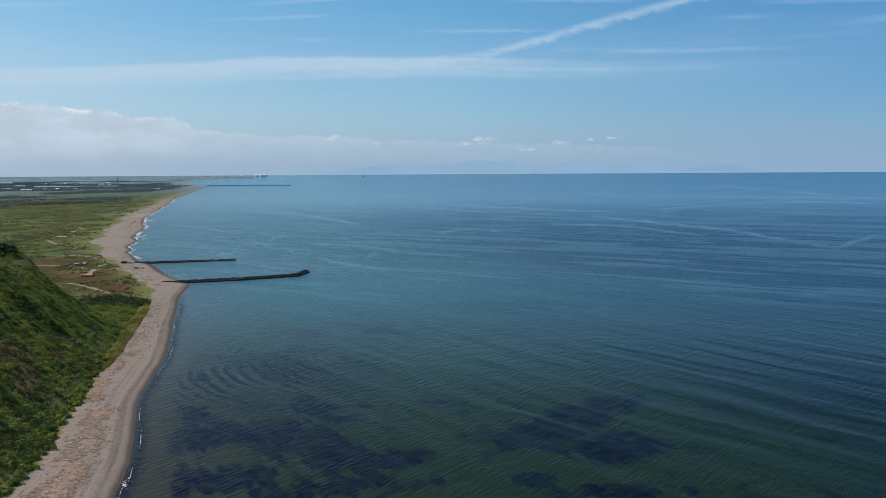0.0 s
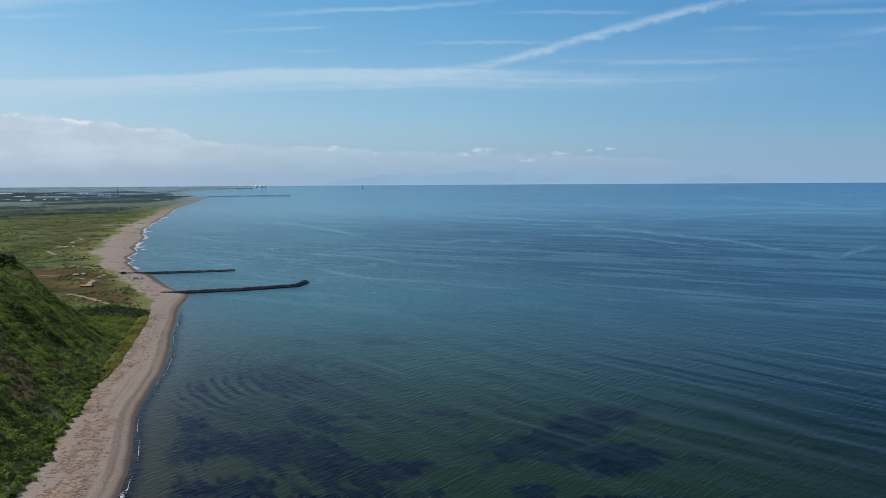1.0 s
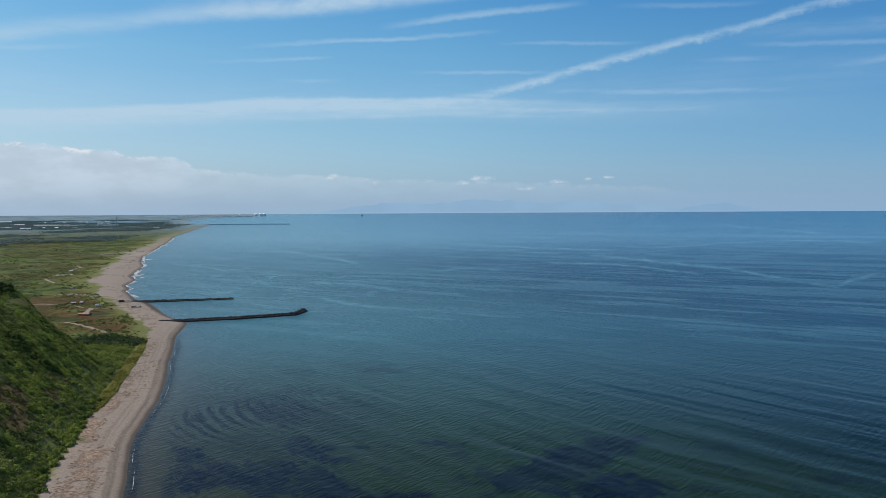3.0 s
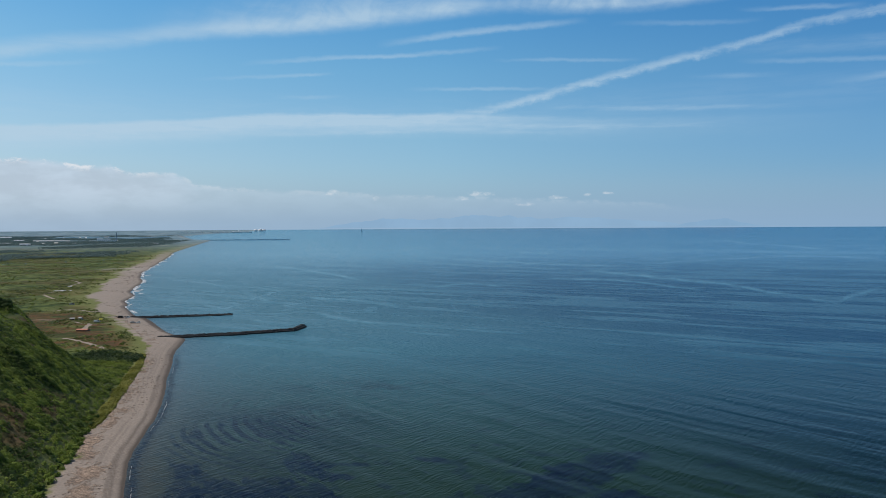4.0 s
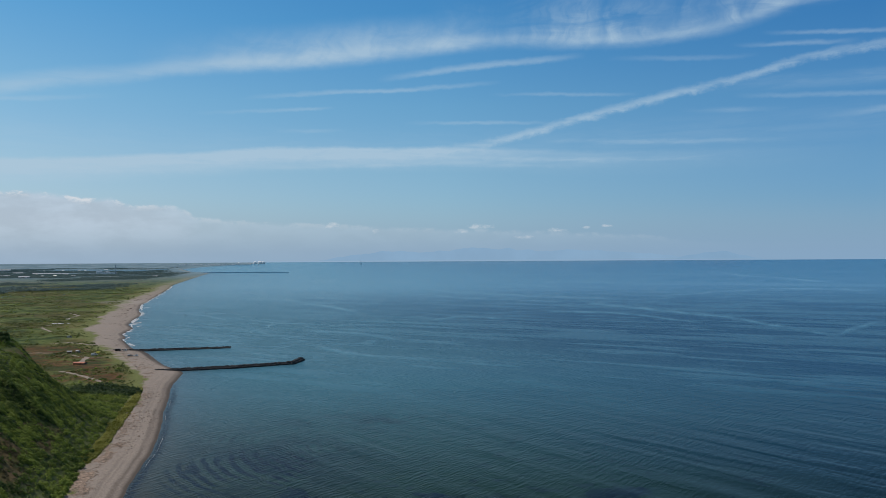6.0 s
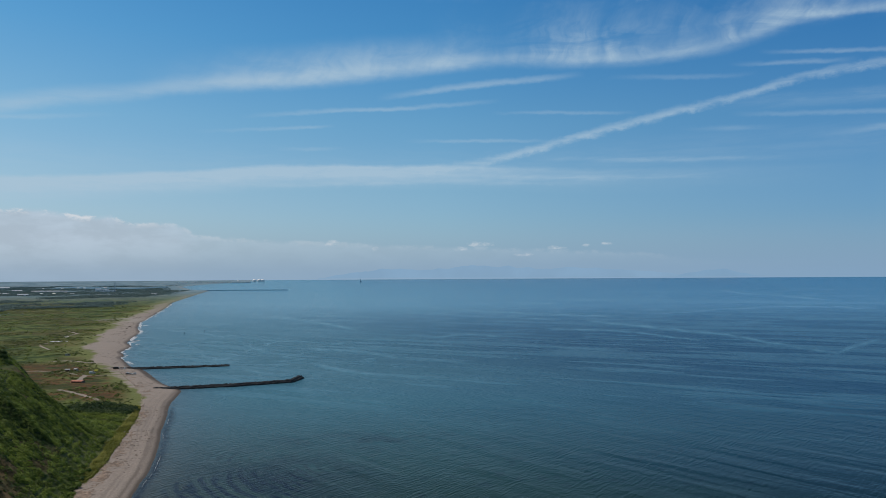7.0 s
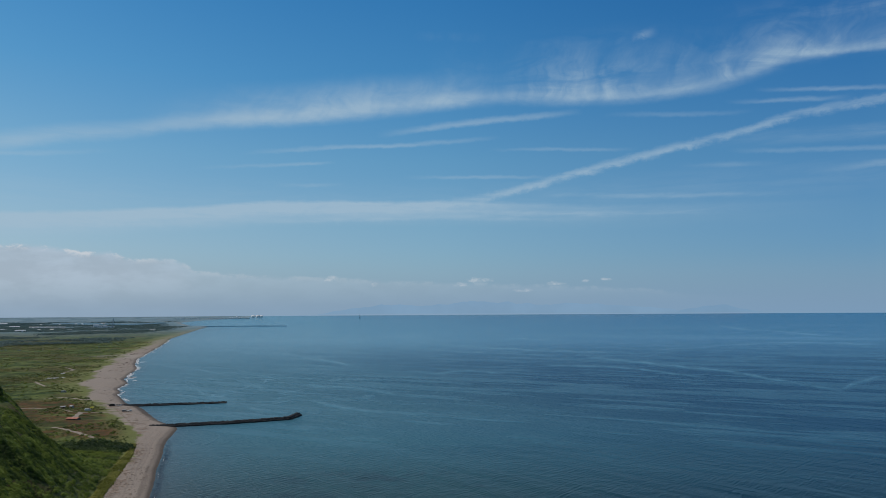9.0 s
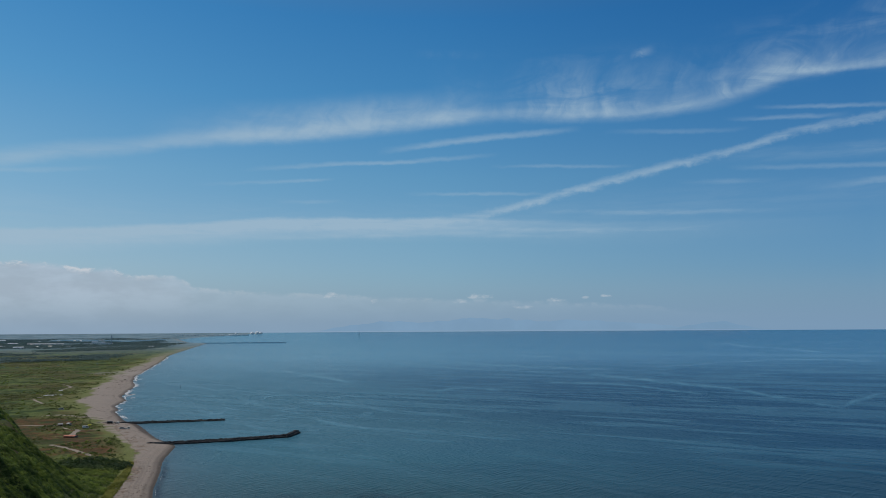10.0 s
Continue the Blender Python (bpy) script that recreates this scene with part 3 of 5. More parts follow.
def spaced(*spans):
    out = []
    for a, b, n in spans:
        out += list(np.linspace(a, b, n, endpoint=False))
    return np.array(out + [spans[-1][1]])


def rings(start, near, near_step, mid, mid_step, end, growth):
    r = [start]
    while r[-1] < end:
        r.append(r[-1] + (near_step if r[-1] < near else mid_step if r[-1] < mid else mid_step * (r[-1] / mid) ** growth))
    return np.array(r)


def mound(x, y, cx, cy, rx, ry, turn=0.0):
    c, s = math.cos(radians(turn)), math.sin(radians(turn))
    u, v = ((x - cx) * c + (y - cy) * s) / rx, (-(x - cx) * s + (y - cy) * c) / ry
    return np.exp(-(u * u + v * v))


def swell(x, y):
    run, side = 0.74 * x + 0.67 * y, 0.67 * x - 0.74 * y
    calm = ease(-shore_s(x, y), 1, 40)
    near = 1 - ease(np.hypot(x, y), 600, 1500)
    ph = run / 21.0 + 1.5 * cloudy(x / 130, y / 130, 21, 2)
    w = 0.10 * np.sin(2 * math.pi * ph) * (0.25 + cloudy(side / 80, run / 40, 22, 2))
    w = w + 0.05 * np.sin(2 * math.pi * (run / 9.5 + 1.2 * cloudy(x / 60, y / 60, 24, 2))) * ease(cloudy(side / 50, run / 30, 23, 2), 0.4, 0.7)
    ridge_ = (0.5 + 0.5 * np.sin(2 * math.pi * (run / 21.0 + 0.08 + 1.5 * cloudy(x / 130, y / 130, 21, 2)))) ** 7
    w = w + 0.06 * ridge_ * (1 - ease(np.hypot(x, y), 260, 400)) * ease(cloudy(side / 34, run / 20, 26, 3), 0.45, 0.62)
    return w * calm * near


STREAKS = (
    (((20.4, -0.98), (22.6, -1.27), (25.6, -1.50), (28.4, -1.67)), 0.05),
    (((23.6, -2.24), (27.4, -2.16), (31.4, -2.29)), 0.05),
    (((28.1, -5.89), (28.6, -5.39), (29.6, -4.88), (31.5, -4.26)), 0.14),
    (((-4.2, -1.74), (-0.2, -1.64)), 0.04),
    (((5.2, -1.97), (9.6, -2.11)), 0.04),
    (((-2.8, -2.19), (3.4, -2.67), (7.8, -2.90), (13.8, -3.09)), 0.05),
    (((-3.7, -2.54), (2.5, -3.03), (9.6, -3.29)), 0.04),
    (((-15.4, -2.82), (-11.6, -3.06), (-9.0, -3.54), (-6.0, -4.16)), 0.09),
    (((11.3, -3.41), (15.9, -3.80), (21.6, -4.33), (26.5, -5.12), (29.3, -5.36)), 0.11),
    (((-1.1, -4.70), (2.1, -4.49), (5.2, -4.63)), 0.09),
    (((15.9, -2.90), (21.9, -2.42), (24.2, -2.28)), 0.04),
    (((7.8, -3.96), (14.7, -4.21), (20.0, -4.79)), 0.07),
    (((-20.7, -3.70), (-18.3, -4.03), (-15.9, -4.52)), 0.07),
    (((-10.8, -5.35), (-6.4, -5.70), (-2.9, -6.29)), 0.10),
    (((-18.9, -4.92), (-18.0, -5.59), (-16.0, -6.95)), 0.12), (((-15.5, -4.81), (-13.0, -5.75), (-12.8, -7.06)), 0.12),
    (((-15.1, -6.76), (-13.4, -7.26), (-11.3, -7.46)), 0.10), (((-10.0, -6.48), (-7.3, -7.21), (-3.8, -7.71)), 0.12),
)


def water_tints(x, y):
    s = -shore_s(x, y)
    d = np.hypot(x, y)
    n1, n2 = cloudy(x / 17 + 0.4 * y / 17, y / 22, 31, 5), cloudy((x + 0.4 * y) / 4.5, y / 12, 32, 4)
    beds = (2.6 * mound(x, y, 47, 236, 22, 8, 36) + 2.6 * mound(x, y, 51, 206, 14, 9.5, 22) + 1.9 * mound(x, y, 28, 212, 11, 7.5, 20)
            + 1.3 * mound(x, y, 23, 183, 6, 4) + 1.3 * mound(x, y, 45, 175, 17, 4.5) + 0.8 * mound(x, y, 66, 252, 14, 5, 30)
            + 1.7 * mound(x, y, -41, 210, 22, 11, -46) + 1.5 * mound(x, y, -47, 245, 13, 4.5, -58) + 1.2 * mound(x, y, -16, 196, 13, 5.5, 18)
            + 1.4 * mound(x, y, -58, 183, 15, 10) + 1.3 * mound(x, y, -62, 215, 13, 9, -30) + 1.1 * mound(x, y, -84, 236, 19, 5.5, -58)
            + 1.0 * mound(x, y, -95, 278, 7, 9) + 1.1 * mound(x, y, -77, 206, 8, 15) + 1.2 * mound(x, y, -30, 178, 14, 5, 20) + 1.1 * mound(x, y, -32, 243, 7, 3) + 1.0 * mound(x, y, -32, 231, 6, 3)
            + 1.0 * mound(x, y, -4, 248, 9, 2.8, -20) + 1.0 * mound(x, y, 22, 264, 5, 2) + 0.7 * mound(x, y, 17, 345, 8, 3) + 0.7 * mound(x, y, -4, 182, 9, 4, 30))
    beds = np.minimum(beds * 1.15, 1.7)
    kelp_and_dark = ease(beds * 0.9 + (1.2 * (n1 - 0.5) + 1.9 * (n2 - 0.5) + 1.5 * (cloudy((x + 0.4 * y) / 1.9, y / 4.5, 33, 3) - 0.5)) * np.minimum(1.0, beds * 1.6), 0.36, 0.92)
    # pale sandy lanes wind through the beds
    lane = np.exp(-((y - 219 - 0.62 * (x - 45) - 5 * np.sin(x / 9.0)) / 2.2) ** 2) * ease(x, 22, 34)
    kelp_and_dark = kelp_and_dark * (1 - 0.6 * lane) * (0.8 + 0.2 * ease(cloudy(x / 8, y / 12, 39, 4), 0.38, 0.58))
    # curved bars where the swell bends round towards the beach: weed and painted wave shading
    bars = np.hypot(x + 8, y - 330)
    curl = ease(np.sin(2 * math.pi * (bars / 4.8 + 1.3 * n1)), -0.4, 0.8) * (0.35 + 0.65 * ease(cloudy(x / 14, y / 26, 38, 3), 0.34, 0.6))
    fan = mound(x, y, -80, 290, 32, 48, 18)
    kelp_and_dark = np.maximum(kelp_and_dark, np.minimum(1.0, curl * 1.9 * fan))
    kelp_and_dark = np.maximum(kelp_and_dark * (1 - 0.5 * ease(y, 290, 340)), 0.68 * ease(n1, 0.30, 0.56) * mound(x, y, -66, 292, 42, 54, 12))
    kelp_and_dark = np.maximum(kelp_and_dark, 0.55 * ease(cloudy(x / 18, y / 14, 36, 4), 0.38, 0.62) * mound(x, y, -36, 362, 58, 15, 2))
    kelp_and_dark = np.maximum(kelp_and_dark, 0.46 * ease(n1, 0.40, 0.62) * mound(x, y, -60, 330, 50, 24, 8))
    specks = ease(cloudy(x / 6.0, y / 6.0, 37, 4), 0.62, 0.72) * ease(-d, -420, -180) * 0.6
    kelp_and_dark = np.maximum(kelp_and_dark, specks) * ease(s, 5, 16)
    # a darker strip just under the water along the nearer beach
    kelp_and_dark = np.clip(np.maximum(kelp_and_dark, 0.85 * np.exp(-((s - 1.6 - n1) / 1.8) ** 2) * (1 - ease(y, 420, 500))), 0, 1)
    shallow = (np.exp(-np.maximum(s, 0) / 22.0) * 0.8 + 0.2 * np.exp(-np.maximum(s, 0) / 60.0))
    shallow = np.maximum(shallow, 0.5 * ease(y, 420, 640) * np.exp(-np.maximum(s, 0) / 190.0))
    surf = ease(y, 690, 780) * (1 - ease(y, 1750, 2600))
    reach = 3 + 15 * surf * cloudy(y / 30.0, y * 0, 41, 3)
    foam = (1 - ease(s, reach * 0.35, reach)) * (0.18 + 0.42 * surf) * (0.1 + 1.3 * ease(cloudy(x / 16, y / 34, 42, 3), 0.38, 0.66))
    foam = foam + surf * 0.5 * np.exp(-((s - 20) / 5) ** 2) * ease(cloudy(x / 26, y / 30, 43, 3), 0.52, 0.62)
    foam = foam * 0.75 * ease(y, 640, 700)
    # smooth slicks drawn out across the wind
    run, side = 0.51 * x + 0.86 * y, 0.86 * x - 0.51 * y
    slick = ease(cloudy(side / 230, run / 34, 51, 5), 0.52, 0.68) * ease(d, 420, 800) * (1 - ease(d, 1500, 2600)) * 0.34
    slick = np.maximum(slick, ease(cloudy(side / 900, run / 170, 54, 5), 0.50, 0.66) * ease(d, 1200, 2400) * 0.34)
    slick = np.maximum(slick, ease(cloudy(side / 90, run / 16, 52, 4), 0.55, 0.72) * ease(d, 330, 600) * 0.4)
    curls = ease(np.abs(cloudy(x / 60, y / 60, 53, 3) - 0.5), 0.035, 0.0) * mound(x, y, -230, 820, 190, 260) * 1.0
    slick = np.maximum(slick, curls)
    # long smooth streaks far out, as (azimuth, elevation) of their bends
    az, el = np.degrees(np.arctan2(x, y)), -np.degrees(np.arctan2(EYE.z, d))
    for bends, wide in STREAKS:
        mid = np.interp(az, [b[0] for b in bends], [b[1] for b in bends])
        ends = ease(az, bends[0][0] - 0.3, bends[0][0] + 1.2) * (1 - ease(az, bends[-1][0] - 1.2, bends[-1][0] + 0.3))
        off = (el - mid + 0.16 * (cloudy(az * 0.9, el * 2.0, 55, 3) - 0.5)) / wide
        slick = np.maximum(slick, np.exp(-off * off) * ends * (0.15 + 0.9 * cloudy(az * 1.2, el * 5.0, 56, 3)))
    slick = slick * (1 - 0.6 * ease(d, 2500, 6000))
    return {"water": (kelp_and_dark, np.clip(foam, 0, 1), np.clip(shallow, 0, 1), np.clip(slick, 0, 1))}


def woods_mask(x, y):
    d, v = np.hypot(x, y), (line(GROWTH, y) - x) * 0.93
    return ease(d, 1800, 1980) * ease(v, 70, 220) * ease(cloudy(x / 300, y / 460, 75, 5), 0.41, 0.48) * (1 - river_mask(x, y))


def ground_tints(x, y):
    s, v = shore_s(x, y), (line(GROWTH, y) - x) * 0.93
    d = np.hypot(x, y)
    n1, n2, n3 = cloudy(x / 40, y / 40, 71, 4), cloudy(x / 9, y / 9, 72, 4), cloudy(x / 160, y / 90, 73, 4)
    soft = 2 + 5 * ease(y, 430, 700) + 8 * ease(y, 1000, 2000)
    n4 = n2 + ease(y, 560, 760) * (cloudy(x / 12, y / 80, 79, 4) - n2)
    sand = 1 - ease(v + (n4 - 0.5) * soft * 4.5 + (n1 - 0.5) * soft * 3.0, -soft * 0.4, soft * 0.7)
    sand = sand * (1 - 0.55 * ease(y, 1500, 2800))
    wet = np.exp(-(np.maximum(s - 0.2, 0) / (1.25 + 1.2 * ease(y, 250, 500) + 2.2 * ease(y, 560, 610) * (1 - ease(y, 655, 700)))) ** 2) + 0.20 * ease(-s, -6.0, -4.8) + 0.25 * np.exp(-((s - 3.2 - 1.2 * n1) / 0.5) ** 2) + 0.28 * ease(cloudy(s / 0.9, y / 70, 78, 3), 0.55, 0.66) * ease(s, 2, 4) * (1 - ease(s, 12, 16))
    straw = (1 - ease(v, 6 + 10 * n1, 22 + 60 * ease(y, 600, 900) * n1)) * 0.85
    lump = mound(x, y, -262, 548, 70, 54) * 1.3 + mound(x, y, -335, 610, 60, 26) * 1.2 + mound(x, y, -225, 505, 30, 28) * 1.2 + 0.8 * mound(x, y, -330, 655, 60, 20)
    brown = np.clip(lump * (0.1 + 1.7 * ease(n1 * 0.5 + n2 * 0.5, 0.36, 0.62)), 0, 0.85) + 0.38 * ease(n3, 0.5, 0.66) * ease(d, 620, 800)
    brown = np.clip(brown, 0, 1) * ease(v, 4, 18)
    wood = woods_mask(x, y) * 0.8
    h = bluff(x, y)
    wood = np.maximum(wood, ease(h, 1.5, 5) * 0.5)
    slump = ease(cloudy(x / 16, y / 26, 76, 4) + 0.34 * mound(x, y, -149, 250, 17, 26, -20), 0.59, 0.70) * ease(h, 5, 10) * ease(-h, -36, -30)
    field = ease(cloudy(x / 160, y / 200, 77, 2), 0.74, 0.80) * ease(d, 1250, 1500) * 0.35
    # how much haze blue the ground's colour takes on with distance
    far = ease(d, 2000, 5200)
    return {"cover": (np.clip(sand, 0, 1), np.clip(wet, 0, 1), brown, wood), "growth": (np.clip(straw, 0, 1), slump, field, far)}


VIEW_L = spaced((-180, -60, 40), (-60, -33.5, 60), (-33.5, -9.5, 260), (-9.5, -6, 6))
VIEW_R = spaced((-180, -33.5, 40), (-33.5, 34.0, 520), (34.0, 180, 40))
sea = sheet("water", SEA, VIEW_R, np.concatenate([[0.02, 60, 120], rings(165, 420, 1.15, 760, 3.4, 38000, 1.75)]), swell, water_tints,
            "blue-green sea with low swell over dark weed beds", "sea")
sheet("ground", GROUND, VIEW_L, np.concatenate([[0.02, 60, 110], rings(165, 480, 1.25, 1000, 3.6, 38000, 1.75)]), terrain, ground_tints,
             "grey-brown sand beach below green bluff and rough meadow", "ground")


# ---- growth ----
def part(name, bm, mat, parent, label=""):
    """Links a bmesh as one mesh object under a thing or a part."""
    mesh = bpy.data.meshes.new(name)
    bm.to_mesh(mesh)
    bm.free()
    mesh.materials.append(mat)
    ob = new(name, mesh)
    ob.parent = parent
    return tagged(ob, label)


def from_arrays(name, co, faces, mat, smooth=False):
    mesh = bpy.data.meshes.new(name)
    n = faces.shape[1]
    mesh.vertices.add(len(co))
    mesh.vertices.foreach_set("co", co.astype(np.float32).ravel())
    mesh.loops.add(faces.size)
    mesh.loops.foreach_set("vertex_index", faces.astype(np.int32).ravel())
    mesh.polygons.add(len(faces))
    mesh.polygons.foreach_set("loop_start", np.arange(0, faces.size, n, dtype=np.int32))
    mesh.update(calc_edges=True)
    mesh.materials.append(mat)
    return mesh


RNG = np.random.default_rng(7)


def leaf_clumps(centres, radii, heights, per, leaf, lift=0.35, stray=0.8):
    """Crowns of small bent leaf sprays round the centres: arrays of corners and four-cornered faces."""
    n = len(centres)
    u = RNG.random((n, per)) * 0.95 + 0.02
    a = RNG.random((n, per)) * 2 * math.pi
    cz = u ** 0.75
    sr = np.sqrt(np.maximum(0, 1 - cz * cz))
    out = np.stack([np.cos(a) * sr, np.sin(a) * sr, cz], -1)
    bulge = 0.72 + 0.4 * RNG.random((n, per, 1))
    size = np.stack([radii, radii, heights], -1)[:, None, :]
    pos = centres[:, None, :] + out * bulge * size
    nor = out + np.array((0, 0, lift)) + (RNG.random((n, per, 3)) - 0.5) * stray
    nor /= np.linalg.norm(nor, axis=-1, keepdims=True)
    ref = RNG.random((n, per, 3)) - 0.5
    t1 = np.cross(nor, ref)
    t1 /= np.maximum(np.linalg.norm(t1, axis=-1, keepdims=True), 1e-6)
    t2 = np.cross(nor, t1)
    s = (leaf * (0.6 + 0.8 * RNG.random((n, per, 1)))) * (radii[:, None, None] ** 0.5)
    p = np.stack([pos - t1 * s, pos - t2 * s * 0.62 + nor * s * 0.25, pos + t1 * s, pos + t2 * s * 0.62 - nor * s * 0.15], 2)
    co = p.reshape(-1, 3)
    return co, np.arange(len(co)).reshape(-1, 4)


def bluff_growth():
    """The shrubs that cover the bluff and the low ground at its end."""
    x, y = RNG.uniform(-262, -100, 80000), RNG.uniform(150, 440, 80000)
    d = np.hypot(x, y)
    az = np.degrees(np.arctan2(x, y))
    s = (line(FOOT, y, 3.0) - x) * 0.93
    h = bluff(x, y)
    apron = ease(y, 300, 330) * (1 - ease(y, 425 + 24 * (cloudy(x / 12, y * 0, 97, 2) - 0.5), 428 + 24 * (cloudy(x / 12, y * 0, 97, 2) - 0.5)))
    v = (line(GROWTH, y) - x) * 0.93
    strip = 3.6
    keep = (az > -35.5) & (s > 0.3) & ((h > 0.4) | ((apron > 0.5) & (v > strip)))
    keep &= ~((y > 285) & (v < strip * (0.4 + 1.2 * cloudy(y / 9, y * 0, 98, 2))))
    bare = ease(cloudy(x / 16, y / 26, 76, 4) + 0.34 * mound(x, y, -149, 250, 17, 26, -20), 0.58, 0.66) * ease(h, 5, 10)
    keep &= RNG.random(len(x)) > bare * 0.93
    keep &= RNG.random(len(x)) < np.where(h > 30, 0.5, 0.9)
    x, y, h, s = x[keep], y[keep], h[keep], s[keep]
    rib = cloudy(x / 28 + 60, y / 4.2, 96, 3)
    low = 1 - ease(h, 5, 15)
    order = RNG.permutation(len(x))
    layers = ((order[RNG.random(len(order)) < 0.25 + 0.75 * low][:5200], 0.7, 1.7, 56, 0.23), (order[low[order] < 0.85][:17000], 0.32, 0.62, 20, 0.30))
    cos, fcs, base = [], [], 0
    for pick, least, more, per, leaf in layers:
        px, py, ph = x[pick], y[pick], h[pick]
        r = (least + more * cloudy(px / 10, py / 10, 99, 3) * RNG.random(len(px)) ** 1.5) * (0.65 + 0.75 * rib[pick])
        pz = terrain(px, py) - 0.15 * r + 1.6 * (rib[pick] - 0.5) * ease(ph, 2, 8)
        c = np.stack([px, py, pz], 1)
        co, faces = leaf_clumps(c, r, r * RNG.uniform(0.6, 1.5, len(r)), per, leaf, 0.35, 0.6)
        # the growth leans and trails down the slope
        c = np.repeat(c, per * 4, 0)
        steep = 0.45 * np.repeat(ease(ph, 5, 14) * (1 - ease(ph, 31, 35)), per * 4)
        dx = co[:, 0] - c[:, 0]
        co[:, 0] += dx * 1.1 * steep
        co[:, 1] -= (co[:, 1] - c[:, 1]) * 0.28 * steep
        co[:, 2] -= dx * 1.25 * steep
        cos.append(co)
        fcs.append(faces + base)
        base += len(co)
    ob = new("shrub_cover", from_arrays("shrub_cover", np.concatenate(cos), np.concatenate(fcs), SHRUB))
    tagged(ob, "dense bright green shrubs covering the steep bluff", "shrubs", kind="stuff")
    # dry scrub on the slumped brown face
    n = 5000
    x, y = RNG.uniform(-190, -115, n), RNG.uniform(180, 320, n)
    h = bluff(x, y)
    bare = ease(cloudy(x / 16, y / 26, 76, 4) + 0.34 * mound(x, y, -149, 250, 17, 26, -20), 0.545, 0.64) * ease(h, 4, 8)
    keep = RNG.random(n) < bare * 0.75
    x, y = x[keep], y[keep]
    r = RNG.uniform(0.35, 1.0, len(x))
    co, faces = leaf_clumps(np.stack([x, y, terrain(x, y) - 0.1], 1), r, r * 0.9, 26, 0.24)
    ob = new("dry_scrub", from_arrays("dry_scrub", co, faces, SCRUB))
    tagged(ob, "brown dry scrub on the slumped bluff face", "shrubs", kind="stuff")
    # a darker thicket on the flat beyond the bluff
    n = 900
    x, y = RNG.uniform(-232, -176, n), RNG.uniform(412, 462, n)
    inside = (mound(x, y, -203, 440, 27, 17, -35) + 0.35 * (cloudy(x / 8, y / 8, 100, 3) - 0.5) > 0.42)
    x, y = x[inside], y[inside]
    r = RNG.uniform(0.9, 2.0, len(x))
    co, faces = leaf_clumps(np.stack([x, y, terrain(x, y) - 0.2], 1), r, r * 1.3, 34, 0.36)
    ob = new("thicket", from_arrays("thicket", co, faces, SHADE_SHRUB))
    tagged(ob, "dark green thicket on the flat below the bluff", "shrubs", kind="stuff")

    # a fringe of pale reeds where the growth meets the sand
    n = 2600
    y = RNG.uniform(283, 452, n)
    x = line(GROWTH, y) - RNG.uniform(-1.0, 3.8, n) * (0.5 + cloudy(y / 9, y * 0, 98, 2))
    r = RNG.uniform(0.3, 0.75, n)
    co, faces = leaf_clumps(np.stack([x, y, terrain(x, y) - 0.1], 1), r, r * 1.5, 12, 0.34, 0.1)
    ob = new("reed_fringe", from_arrays("reed_fringe", co, faces, REED_PALE))
    tagged(ob, "yellow-green reeds along the upper edge of the sand", "reeds", kind="stuff")


def meadow_growth():
    """Tufts and low bushes strewn over the rough meadow."""
    n = 64000
    d = np.exp(RNG.uniform(math.log(430), math.log(2300), n))
    az = np.radians(RNG.uniform(-33.5, -19, n))
    x, y = d * np.sin(az), d * np.cos(az)
    v = (line(GROWTH, y) - x) * 0.93
    dens = ease(cloudy(x / 38, y / 38, 101, 4), 0.42, 0.66)
    keep = (v > 5) & (RNG.random(n) < dens * 0.45) & (bluff(x, y) < 1.0)
    x, y, d = x[keep], y[keep], d[keep]
    r = RNG.uniform(0.35, 1.0, len(x)) * (1 + d / 1200)
    co, faces = leaf_clumps(np.stack([x, y, terrain(x, y) - 0.1], 1), r, r * 0.45, 9, 0.55)
    ob = new("meadow_tufts", from_arrays("meadow_tufts", co, faces, REED))
    tagged(ob, "olive green grass tufts and weeds on sandy meadow", "grass", kind="stuff")
    n = 3600
    d = np.exp(RNG.uniform(math.log(450), math.log(2300), n))
    az = np.radians(RNG.uniform(-33.5, -20, n))
    x, y = d * np.sin(az), d * np.cos(az)
    v = (line(GROWTH, y) - x) * 0.93
    keep = (v > 12) & (RNG.random(n) < ease(cloudy(x / 45, y / 45, 102, 4), 0.46, 0.64) * 0.5) & (bluff(x, y) < 1.0)
    x, y, d = x[keep], y[keep], d[keep]
    r = RNG.uniform(0.5, 1.7, len(x)) * (1 + d / 2500)
    co, faces = leaf_clumps(np.stack([x, y, terrain(x, y) - 0.2], 1), r, r * 0.75, 26, 0.42)
    ob = new("low_bushes", from_arrays("low_bushes", co, faces, SHRUB))
    tagged(ob, "scattered green low bushes on the rough meadow", "shrubs", kind="stuff")


